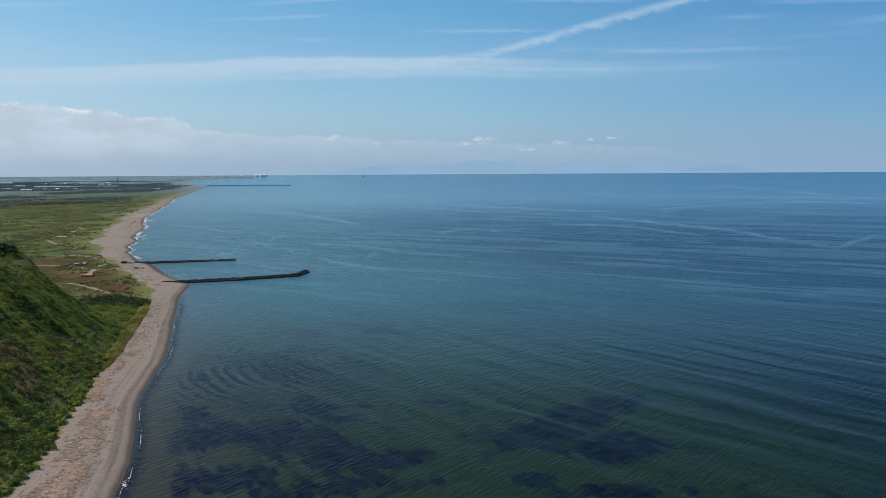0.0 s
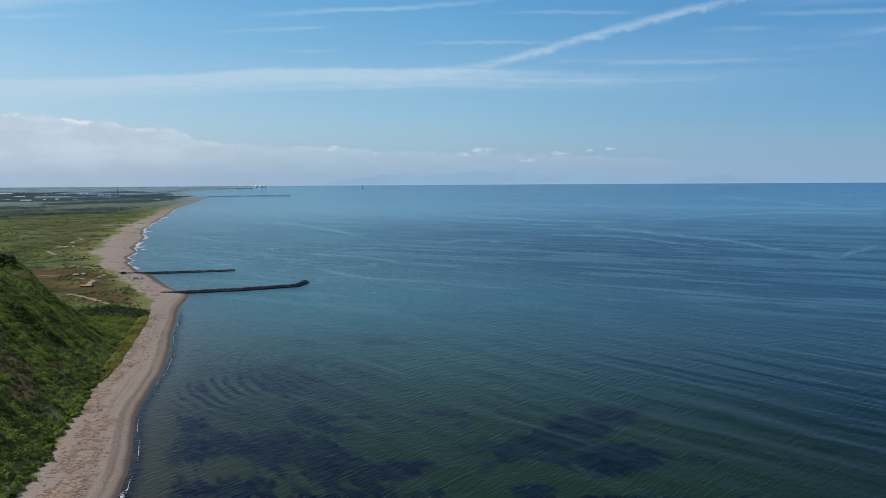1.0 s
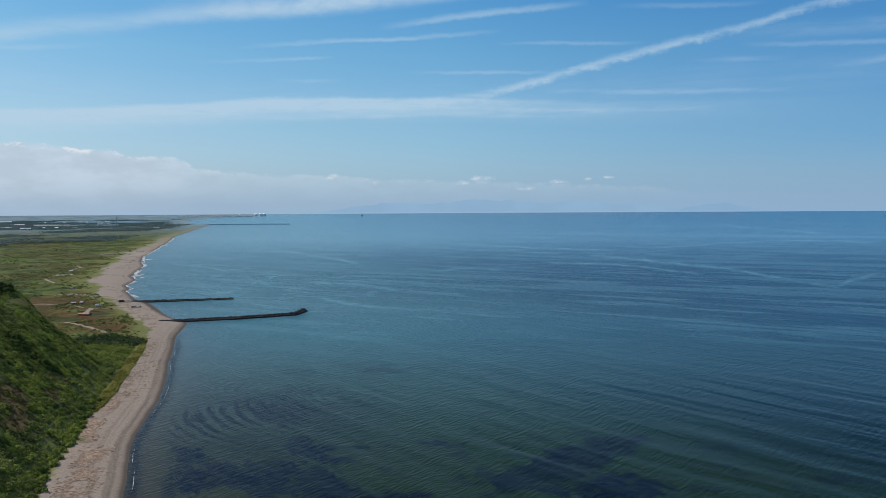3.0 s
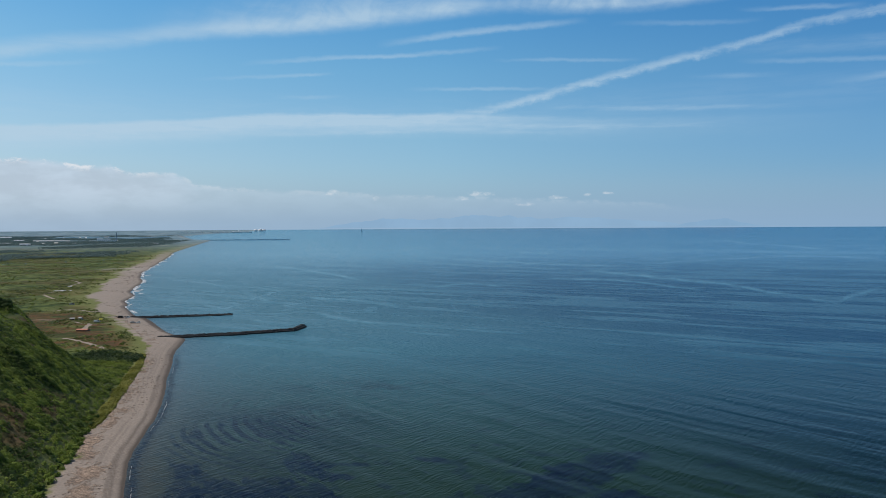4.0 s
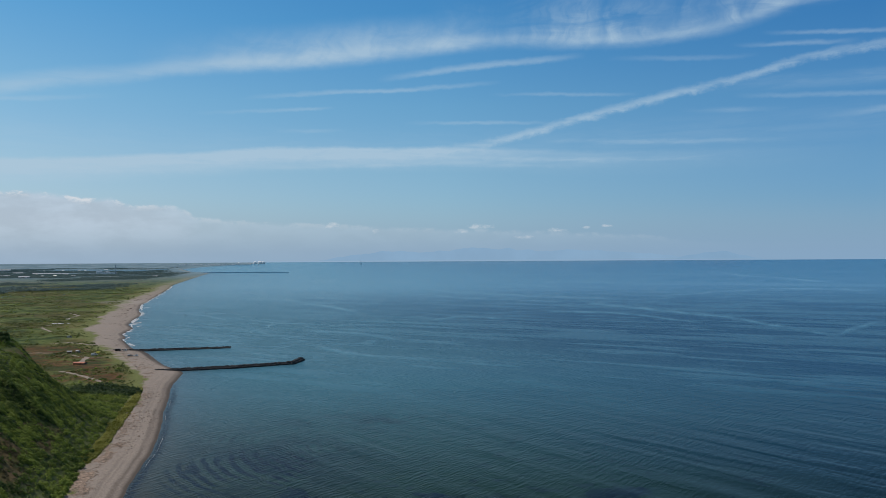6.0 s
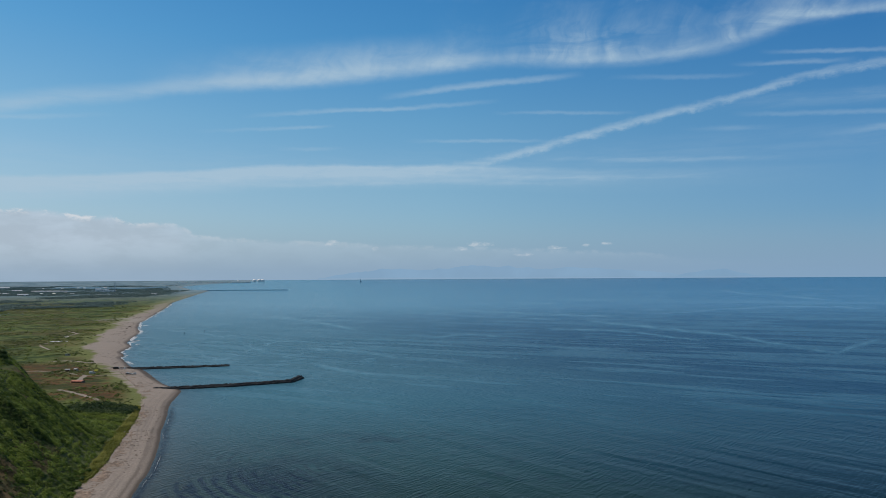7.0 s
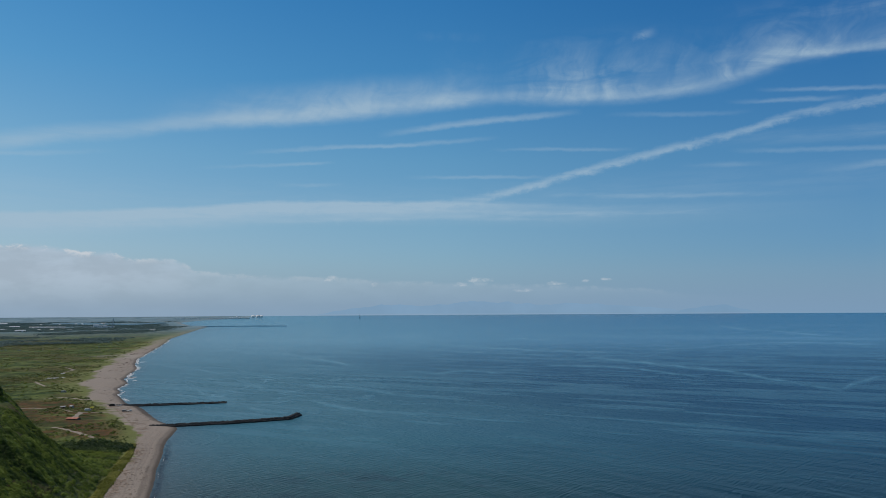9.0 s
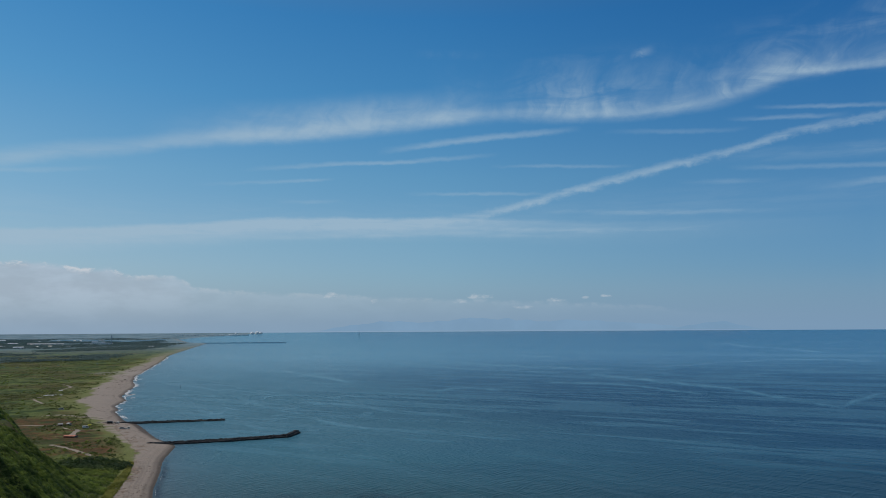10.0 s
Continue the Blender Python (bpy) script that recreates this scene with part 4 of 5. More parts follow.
def far_woods():
    """Woods on the plain behind the coast."""
    n = 90000
    d = np.exp(RNG.uniform(math.log(1780), math.log(9500), n))
    az = np.radians(RNG.uniform(-33.5, -18, n))
    x, y = d * np.sin(az), d * np.cos(az)
    keep = RNG.random(n) < woods_mask(x, y) * 0.9
    keep &= terrain(x, y) > 0
    x, y, d = x[keep][:21000], y[keep][:21000], d[keep][:21000]
    r = RNG.uniform(2.6, 5.5, len(x)) * (d / 3000) ** 0.4
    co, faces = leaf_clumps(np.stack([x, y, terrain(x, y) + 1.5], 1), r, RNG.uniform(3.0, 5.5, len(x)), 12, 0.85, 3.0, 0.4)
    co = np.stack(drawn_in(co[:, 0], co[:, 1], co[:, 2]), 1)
    ob = new("far_woods", from_arrays("far_woods", co, faces, HAZED_LEAF))
    tagged(ob, "woods on the plain, tinted blue-green for haze", "woods", kind="stuff")


def tree_mesh_crown(height, spread, per):
    tips = []
    for i in range(16):
        a, q = i * 2.4, 0.35 + 0.65 * RNG.random()
        tips.append((math.cos(a) * spread * (1.05 - q * 0.55), math.sin(a) * spread * (1.05 - q * 0.55), height * (0.16 + 0.72 * q)))
    c = np.array(tips)
    r = RNG.uniform(0.9, 1.5, len(c)) * spread * 0.34
    return leaf_clumps(c, r, r * 0.9, per, 0.34)


def tree(x, y, height, spread):
    root = new("tree")
    bm = bmesh.new()
    rings_ = []
    for i in range(6):
        f = i / 5
        rr = 0.22 * (1 - 0.75 * f)
        bend = Vector((0.25 * math.sin(f * 3 + x), 0.2 * math.cos(f * 2 + y) * f, height * 0.8 * f - 0.3))
        rings_.append([bm.verts.new(bend + Vector((math.cos(k * math.pi / 4) * rr, math.sin(k * math.pi / 4) * rr, 0))) for k in range(8)])
    for a, b in zip(rings_, rings_[1:]):
        for k in range(8):
            bm.faces.new((a[k], a[(k + 1) % 8], b[(k + 1) % 8], b[k]))
    for k in range(6):
        a, z = k * 1.1, height * (0.3 + 0.08 * k)
        p, q = Vector((0, 0, z)), Vector((math.cos(a) * spread * 0.7, math.sin(a) * spread * 0.7, z + height * 0.18))
        side = Vector((-math.sin(a), math.cos(a), 0)) * 0.07
        up = Vector((0, 0, 0.08))
        v = [bm.verts.new(p + side), bm.verts.new(p - side), bm.verts.new(p + up * 2), bm.verts.new(q)]
        for f in ((0, 1, 3), (1, 2, 3), (2, 0, 3)):
            bm.faces.new([v[i] for i in f])
    part("trunk", bm, BARK, root)
    co, faces = tree_mesh_crown(height, spread, 64)
    crown = new("crown", from_arrays("crown", co, faces, SHADE_SHRUB))
    crown.parent = root
    root.location = (x, y, ground_z(x, y))
    return tagged(root, "dark leafy tree on the edge of the bluff", "tree", "trees on the bluff")


def bushes():
    """Rounded bushes standing out at the foot of the bluff."""
    kinds = []
    for i in range(4):
        n = 5
        c = np.stack([RNG.uniform(-0.9, 0.9, n), RNG.uniform(-0.9, 0.9, n), RNG.uniform(-0.1, 0.5, n)], 1)
        co, faces = leaf_clumps(c, RNG.uniform(0.7, 1.15, n), RNG.uniform(0.8, 1.4, n), 46, 0.30)
        ob = new("bush", from_arrays("bush", co, faces, SHRUB))
        tagged(ob, "rounded green bush at the sandy foot of the bluff", "bush", "bushes at the foot of the bluff")
        kinds.append(ob)
    spots = []
    y = 172.0
    while y < 300:
        x = float(line(FOOT, np.array([y]), 3.0)[0]) + RNG.uniform(-1.2, 1.6)
        spots.append((x, y))
        y += RNG.uniform(1.6, 4.2)
    for i, (x, y) in enumerate(spots):
        m = pose(x, y, ground_z(x, y), 0, 0, RNG.uniform(0, 360)) @ Matrix.Scale(RNG.uniform(0.7, 1.3), 4)
        if i < 4:
            kinds[i].matrix_world = m
        else:
            b = copy_thing(kinds[i % 4], m)
            b.scale = m.to_scale()


bluff_growth()
meadow_growth()
far_woods()
for tx, ty, th, ts in ((-219, 366, 4.4, 2.8), (-222, 369, 6.2, 3.4), (-225, 366, 7.0, 3.6), (-229, 369, 7.4, 3.8), (-232, 364, 7.0, 3.6), (-236, 367, 7.6, 3.8), (-240, 363, 7.2, 3.8)):
    tree(tx, ty, th, ts)
bushes()


# ---- breakwaters ----
def block_mesh(seed):
    """A worn concrete armour block: a chipped box with a waist."""
    r = random.Random(seed)
    bm = bmesh.new()
    bmesh.ops.create_cube(bm, size=1.0)
    bmesh.ops.bevel(bm, geom=bm.edges[:], offset=0.16, segments=1, affect="EDGES")
    for v in bm.verts:
        v.co *= 1 + r.uniform(-0.13, 0.13)
        v.co.x *= 1.25
    mesh = bpy.data.meshes.new("armour_block")
    bm.to_mesh(mesh)
    bm.free()
    mesh.materials.append(CONCRETE)
    return mesh


BLOCKS = [block_mesh(i) for i in range(5)]


def along_line(points, step):
    """Places and headings at even steps along a bent line."""
    out, left = [], 0.0
    for (ax, ay), (bx, by) in zip(points, points[1:]):
        length = math.hypot(bx - ax, by - ay)
        while left < length:
            f = left / length
            out.append((ax + (bx - ax) * f, ay + (by - ay) * f, math.degrees(math.atan2(by - ay, bx - ax))))
            left += step
        left -= length
    return out


def breakwater(points, width, top, tip_top, rows, label):
    root = new("breakwater")
    spots = along_line(points, 1.55)
    bm = bmesh.new()
    prev = None
    for i, (x, y, h) in enumerate(spots):
        z = top + (tip_top - top) * i / len(spots)
        nx, ny = -math.sin(radians(h)), math.cos(radians(h))
        w = width * 0.5
        ring = [bm.verts.new((x + nx * s * w * k, y + ny * s * w * k, zz)) for s, k, zz in
                ((-1, 1.15, -4), (-1, 1.0, z * 0.2), (-1, 0.62, z * 0.78), (1, 0.62, z * 0.78), (1, 1.0, z * 0.2), (1, 1.15, -4))]
        if prev:
            for k in range(5):
                bm.faces.new((prev[k], prev[k + 1], ring[k + 1], ring[k]))
        else:
            bm.faces.new(ring[::-1])
        prev = ring
    bm.faces.new(prev)
    bmesh.ops.recalc_face_normals(bm, faces=bm.faces[:])
    part("core", bm, CONCRETE, root, "dark wet concrete core")
    r = random.Random(len(spots))
    for i, (x, y, h) in enumerate(spots):
        z = top + (tip_top - top) * i / len(spots)
        nx, ny = -math.sin(radians(h)), math.cos(radians(h))
        for k in range(rows):
            o = (k / (rows - 1) - 0.5) * width if rows > 1 else 0.0
            drop = abs(o) / (width * 0.5) * z * 0.62
            ob = new("armour_block", BLOCKS[r.randrange(5)])
            ob.parent = root
            e = 1.35 * r.uniform(0.8, 1.2)
            ob.matrix_world = (pose(x + nx * o + r.uniform(-0.3, 0.3), y + ny * o + r.uniform(-0.3, 0.3), z - 0.45 - drop + r.uniform(-0.2, 0.2),
                                    r.uniform(-25, 25), r.uniform(-25, 25), h + r.uniform(-20, 20)) @ Matrix.Scale(e, 4))
    return tagged(root, label, "breakwater", "breakwaters")


breakwater([(-206, 528), (-186, 534), (-152, 545), (-115, 564), (-112, 588)], 5.0, 2.1, 2.5, 4,
           "long dark concrete block breakwater with a bent end")
breakwater([(-296, 644), (-264, 651), (-231, 660), (-193, 671)], 3.6, 1.9, 1.2, 3,
           "straight dark concrete block breakwater running off the beach")


# ---- driftwood ----
def log_mesh(seed, sides=7):
    r = random.Random(seed)
    bm = bmesh.new()
    n, bend, twist = 6, r.uniform(-0.12, 0.12), r.uniform(0, 6)
    ringz = []
    for i in range(n):
        f = i / (n - 1)
        rad = 0.055 * (1.15 - 0.65 * f) * r.uniform(0.85, 1.15)
        c = Vector((f - 0.5, bend * math.sin(f * 3.1) + 0.02 * math.sin(f * 9 + twist), 0.05 + 0.02 * math.sin(f * 5)))
        ringz.append([bm.verts.new(c + Vector((0, math.cos(k * 2 * math.pi / sides) * rad, math.sin(k * 2 * math.pi / sides) * rad))) for k in range(sides)])
    for a, b in zip(ringz, ringz[1:]):
        for k in range(sides):
            bm.faces.new((a[k], b[k], b[(k + 1) % sides], a[(k + 1) % sides]))
    bm.faces.new(ringz[0])
    bm.faces.new(ringz[-1][::-1])
    a, f = r.uniform(0, 6.3), r.uniform(0.2, 0.6)          # a broken branch
    base = Vector((f - 0.5, bend * math.sin(f * 3.1), 0.06))
    tip = base + Vector((0.13, 0.12 * math.cos(a), 0.06 + 0.06 * abs(math.sin(a))))
    v = [bm.verts.new(base + Vector((0.02 * math.cos(q), 0.02 * math.sin(q), 0))) for q in (0, 2.1, 4.2)] + [bm.verts.new(tip)]
    for q in ((0, 1, 3), (1, 2, 3), (2, 0, 3)):
        bm.faces.new([v[j] for j in q])
    bmesh.ops.recalc_face_normals(bm, faces=bm.faces[:])
    mesh = bpy.data.meshes.new("driftwood_log")
    bm.to_mesh(mesh)
    bm.free()
    mesh.materials.append(DRIFT)
    return mesh


def drift_spots(n):
    """Places in the drift line: thick near in heaps, thinning out along the beach."""
    m = n * 5
    y = np.where(RNG.random(m) < 0.74, 168 + 150 * RNG.random(m) ** 1.7, RNG.uniform(230, 640, m))
    edge, water = line(GROWTH, y), line(SHORE, y)
    f = np.where(y < 245, np.clip(RNG.normal(0.43, 0.105, m), 0.04, 0.8), np.clip(RNG.normal(0.16, 0.12, m), 0.02, 0.7))
    x = edge + (water - edge) * f
    heap = np.flatnonzero(RNG.random(m) < 0.05 + ease(cloudy(x / 5.0, y / 9.0, 111, 4), 0.44, 0.62))[:n]
    x, y = x[heap], y[heap]
    return x, y, terrain(x, y)


def driftwood():
    r = random.Random(11)
    meshes = [log_mesh(i) for i in range(9)]
    for i, (x, y, z) in enumerate(zip(*drift_spots(290))):
        ob = new("driftwood_log", meshes[r.randrange(9)])
        length = r.uniform(1.0, 3.0) if i % 11 else r.uniform(3.6, 6.5)
        fat = r.uniform(0.7, 1.3) * 1.5
        head = r.gauss(58, 34) if r.random() < 0.5 else r.uniform(0, 180)
        ob.matrix_world = pose(x, y, z + 0.02, 0, r.uniform(-3, 3), head) @ Matrix.Diagonal((length, fat, fat, 1))
        tagged(ob, "bleached grey-brown driftwood log lying on the sand", "driftwood", "driftwood on the beach")
    # the countless smaller sticks between them
    co, faces = [], []
    for x, y, z in zip(*drift_spots(8000)):
        z += 0.06
        a, l, w = radians(r.gauss(58, 55)), r.uniform(0.3, 1.5), r.uniform(0.03, 0.10)
        c, s = math.cos(a), math.sin(a)
        tilt = r.uniform(-0.1, 0.12)
        b = len(co)
        for u, v, t in ((-l / 2, -w, 0), (-l / 2, w, 0), (-l / 2, 0, 2 * w), (l / 2, -w * 0.6, 0), (l / 2, w * 0.6, 0), (l / 2, 0, 1.4 * w)):
            co.append((x + u * c - v * s, y + u * s + v * c, z + t + max(0, u * tilt)))
        faces += [(b, b + 3, b + 5, b + 2), (b + 1, b + 2, b + 5, b + 4), (b, b + 1, b + 4, b + 3)]
    ob = new("driftwood_sticks", from_arrays("driftwood_sticks", np.array(co), np.array(faces), DRIFT))
    tagged(ob, "tangle of small bleached driftwood sticks on sand", "driftwood", kind="stuff")


def stump_mesh(seed):
    """A dark washed-up root: a short trunk with spread, tapering roots."""
    r = random.Random(seed)
    bm = bmesh.new()
    ends = [(Vector((1.3, 0.1, 0.55)), 0.34)] + [(Vector((-0.7 + r.uniform(-0.3, 0.2), math.cos(k * 1.05) * r.uniform(0.6, 1.1), 0.5 + math.sin(k * 1.05) * r.uniform(0.3, 0.8))), 0.06) for k in range(6)]
    for tip, thin in ends:
        start = Vector((0, 0, 0.45))
        way = (tip - start).normalized()
        side = way.cross(Vector((0.2, 0.1, 1.0))).normalized()
        up = way.cross(side)
        loops = []
        for f, rad in ((0.0, 0.40), (0.5, 0.5 * (0.34 + thin)), (1.0, thin)):
            c = start.lerp(tip, f)
            loops.append([bm.verts.new(c + (side * math.cos(q) + up * math.sin(q)) * rad * r.uniform(0.85, 1.15)) for q in (k * math.pi / 3 for k in range(6))])
        for a, b in zip(loops, loops[1:]):
            for k in range(6):
                bm.faces.new((a[k], b[k], b[(k + 1) % 6], a[(k + 1) % 6]))
        bm.faces.new(loops[0])
        bm.faces.new(loops[-1][::-1])
    bmesh.ops.recalc_face_normals(bm, faces=bm.faces[:])
    mesh = bpy.data.meshes.new("tree_stump")
    bm.to_mesh(mesh)
    bm.free()
    mesh.materials.append(BARK)
    return mesh


STUMPS = ((-517, 1214, 30, 1.5), (-498, 1159, 140, 1.4), (-541, 1216, 200, 1.1), (-470, 1020, 80, 1.0))


def stumps():
    for i, (x, y, turn, big) in enumerate(STUMPS):
        ob = new("tree_stump", stump_mesh(i))
        ob.matrix_world = pose(x, y, ground_z(x, y) - 0.1, 0, 0, turn) @ Matrix.Scale(big, 4)
        tagged(ob, "dark washed-up tree stump with roots on sand", "tree stump", "stumps on the beach")


def bleached_heap(x, y, n, seed):
    """Larger pale trunks thrown together where the growth meets the sand."""
    r = random.Random(seed)
    mesh = log_mesh(seed + 40)
    for i in range(n):
        px, py = x + r.gauss(0, 1.8), y + r.gauss(0, 3.0)
        ob = new("driftwood_log", mesh)
        fat = r.uniform(1.6, 2.6)
        ob.matrix_world = pose(px, py, ground_z(px, py) + 0.1 * (i % 3), 0, r.uniform(-4, 4), r.gauss(20, 45)) @ Matrix.Diagonal((r.uniform(2.5, 6.0), fat, fat, 1))
        tagged(ob, "large bleached driftwood trunk at the edge of the growth", "driftwood", "driftwood on the beach")


def wrack():
    """Dark scraps strewn over the wider beach."""
    y = np.exp(RNG.uniform(math.log(300), math.log(1700), 4000))
    edge, water = line(GROWTH, y), line(SHORE, y)
    x = edge + (water - edge) * np.clip(RNG.normal(0.42, 0.26, len(y)), 0.02, 0.93)
    few = np.flatnonzero(RNG.random(len(y)) < ease(cloudy(x / 14, y / 40, 113, 3), 0.5, 0.68))[:520]
    x, y = x[few], y[few]
    n = len(x)
    z, big = terrain(x, y), 0.5 + y / 700
    a, l, w = RNG.uniform(0, math.pi, n), RNG.uniform(0.4, 1.5, n) * big, RNG.uniform(0.08, 0.22, n) * big
    c, s = np.cos(a), np.sin(a)
    co = np.stack([np.stack([x + u * l * c - v * w * s, y + u * l * s + v * w * c, z + t * w], 1)
                   for u, v, t in ((-0.5, -1, 0), (-0.5, 1, 0), (-0.4, 0, 1.4), (0.5, -0.6, 0), (0.5, 0.6, 0), (0.42, 0, 1.0))], 1).reshape(-1, 3)
    b = np.arange(n)[:, None] * 6
    faces = np.stack([b + np.array(f) for f in ((0, 3, 5, 2), (1, 2, 5, 4), (0, 2, 1, 1), (3, 4, 5, 5))][:2], 1).reshape(-1, 4)
    ob = new("wrack", from_arrays("wrack", co, faces, WRACK))
    tagged(ob, "dark scraps of wood and weed on sand", "wrack", kind="stuff")


driftwood()
bleached_heap(-170.0, 405, 8, 3)
bleached_heap(-164.5, 396, 6, 5)
stumps()
wrack()


# ---- tracks ----
def track(name, points, width, label):
    """A bare track laid over the ground along a bent line."""
    bm = bmesh.new()
    prev = None
    for x, y, h in along_line(points, 2.0):
        nx, ny = -math.sin(radians(h)), math.cos(radians(h))
        w = width * (0.8 + 0.5 * noise.noise((x * 0.2, y * 0.2, 3)))
        pair = []
        for s in (-1, 0, 1):
            px, py = x + nx * s * w / 2, y + ny * s * w / 2
            pair.append(bm.verts.new((px, py, ground_z(px, py) + (0.16 if s == 0 else 0.05))))
        if prev:
            for k in (0, 1):
                bm.faces.new((prev[k], prev[k + 1], pair[k + 1], pair[k]))
        prev = pair
    mesh = bpy.data.meshes.new(name)
    bmesh.ops.recalc_face_normals(bm, faces=bm.faces[:])
    bm.to_mesh(mesh)
    bm.free()
    mesh.materials.append(DIRT)
    return tagged(new(name, mesh), label, "track", kind="structure")


TRACK = "pale sandy dirt track through rough meadow"
track("road_1", [(-268, 514), (-242, 492), (-226, 478), (-218, 470)], 4.2, TRACK)
track("road_2", [(-356, 622), (-330, 620), (-316, 616), (-296, 595), (-285, 590), (-262, 596), (-247, 604)], 3.0, TRACK)
track("road_3", [(-286, 590), (-281, 573), (-277, 560)], 5.0, TRACK)
track("road_4", [(-369, 688), (-362, 699), (-345, 695), (-325, 680), (-300, 668)], 4.2, TRACK)
track("road_5", [(-476, 892), (-478, 868), (-446, 826), (-424, 798)], 4.0, TRACK)
track("road_6", [(-508, 988), (-522, 1050), (-558, 1097)], 5.0, TRACK)
track("road_7", [(-232, 334), (-216, 337), (-206, 341)], 2.0, TRACK)


# ---- foam ----
def foam_band(bm, y0, y1, off, width, seed):
    """A ragged strip of foam along the water's edge, off metres out from it."""
    r = random.Random(seed)
    prev = None
    n = min(80, max(8, int((y1 - y0) / 0.35)))
    ys = np.linspace(y0, y1, n)
    xs = line(SHORE, ys, 1.4) + ease(ys, 640, 760) * 4.0 * (cloudy(ys / 95.0, ys * 0, 61, 2) - 0.5)
    for k, (y, x) in enumerate(zip(ys, xs)):
        f = k / (n - 1)
        w = width * (math.sin(math.pi * f) ** 0.6) * (0.45 + 0.9 * r.random()) + 0.03
        o = off + width * 0.7 * math.sin(f * 5 + seed) + r.uniform(-0.12, 0.12) * width
        pair = [bm.verts.new((float(x) + o + s * w / 2, float(y) + 0.3 * s * w, 0.12 + 0.05 * (s > 0))) for s in (-1, 1)]
        if prev and (y > 640 or r.random() > 0.42):
            bm.faces.new((prev[0], prev[1], pair[1], pair[0]))
        prev = pair


def surf():
    r = random.Random(3)
    bm = bmesh.new()
    for i, (a, b) in enumerate(((170, 179), (181, 192), (206, 222), (230, 241), (284, 300), (306, 332), (366, 378), (402, 420), (486, 498))):
        foam_band(bm, a - 1, b + 2, 1.3 + 0.5 * (i % 3), 0.13, i)
    foam_band(bm, 178, 185.5, 1.6, 1.0, 71)
    y = 690.0
    while y < 2300:
        length = r.uniform(14, 42) * (0.7 + y / 1500)
        for k in range(r.choice((1, 1, 2))):
            foam_band(bm, y + r.uniform(-6, 6), y + length, r.choice((0.3, 0.6, 1.0, 2.0, 4.0)) * r.uniform(0.8, 1.3), r.uniform(0.6, 2.2) * (0.6 + y / 1800), r.randrange(9999))
        y += length * r.uniform(0.7, 1.7)
    # small breakers that stand out from the shore, their crests nearly level with the sight
    for i in range(11):
        y = 700 + 480 * r.random() ** 1.2 if i < 7 else r.uniform(1150, 2100)
        x = float(line(SHORE, np.array([y]), 2.2)[0]) + 4.0 * (float(cloudy(np.array([y / 95.0]), np.array([0.0]), 61, 2)[0]) - 0.5)
        run = r.uniform(4, 9) * (0.5 + y / 1700)
        x += r.choice((-2.5, -1.5, -0.5, 3, 8)) * r.uniform(0.6, 1.3)
        deep, bow = r.uniform(4.0, 11.0) * (0.4 + y / 1400), r.uniform(3, 9)
        prev = None
        for k in range(13):
            f = k / 12
            w = deep * math.sin(math.pi * min(1.0, f * 0.9 + 0.08)) * r.uniform(0.35, 1.1)
            mid = y + bow * (f - 0.3) ** 2 * 2 - 3.5 * f
            pair = [bm.verts.new((x + run * f, mid + s * w, 0.07)) for s in (-1, 1)]
            if prev:
                bm.faces.new((prev[0], pair[0], pair[1], prev[1]))
            prev = pair
    mesh = bpy.data.meshes.new("surf_foam")
    bm.to_mesh(mesh)
    bm.free()
    mesh.materials.append(FOAM)
    tagged(new("surf_foam", mesh), "white foam of small breakers along the shore", "foam", kind="stuff")


surf()


# ---- vehicles and huts on the beach ----
def prism(bm, outline, half, mat_bevel=0.06):
    """An outline in x and z drawn out to both sides along y, with softened edges."""
    left = [bm.verts.new((x, -half, z)) for x, z in outline]
    right = [bm.verts.new((x, half, z)) for x, z in outline]
    n = len(outline)
    bm.faces.new(left[::-1])
    bm.faces.new(right)
    for k in range(n):
        bm.faces.new((left[k], left[(k + 1) % n], right[(k + 1) % n], right[k]))
    bmesh.ops.recalc_face_normals(bm, faces=bm.faces[:])
    if mat_bevel:
        bmesh.ops.bevel(bm, geom=bm.edges[:], offset=mat_bevel, segments=2, affect="EDGES")
    return bm


def wheel(parent, x, y, radius):
    bm = bmesh.new()
    bmesh.ops.create_cone(bm, cap_ends=True, segments=18, radius1=radius, radius2=radius, depth=0.2,
                          matrix=Matrix.Translation((x, y, radius)) @ Matrix.Rotation(radians(90), 4, "X"))
    tyre = part("tyre", bm, RUBBER, parent, "black rubber tyre")
    bm = bmesh.new()
    bmesh.ops.create_cone(bm, cap_ends=True, segments=14, radius1=radius * 0.62, radius2=radius * 0.5, depth=0.23,
                          matrix=Matrix.Translation((x, y, radius)) @ Matrix.Rotation(radians(90), 4, "X"))
    part("rim", bm, GREY_SHEET, tyre, "grey metal rim")


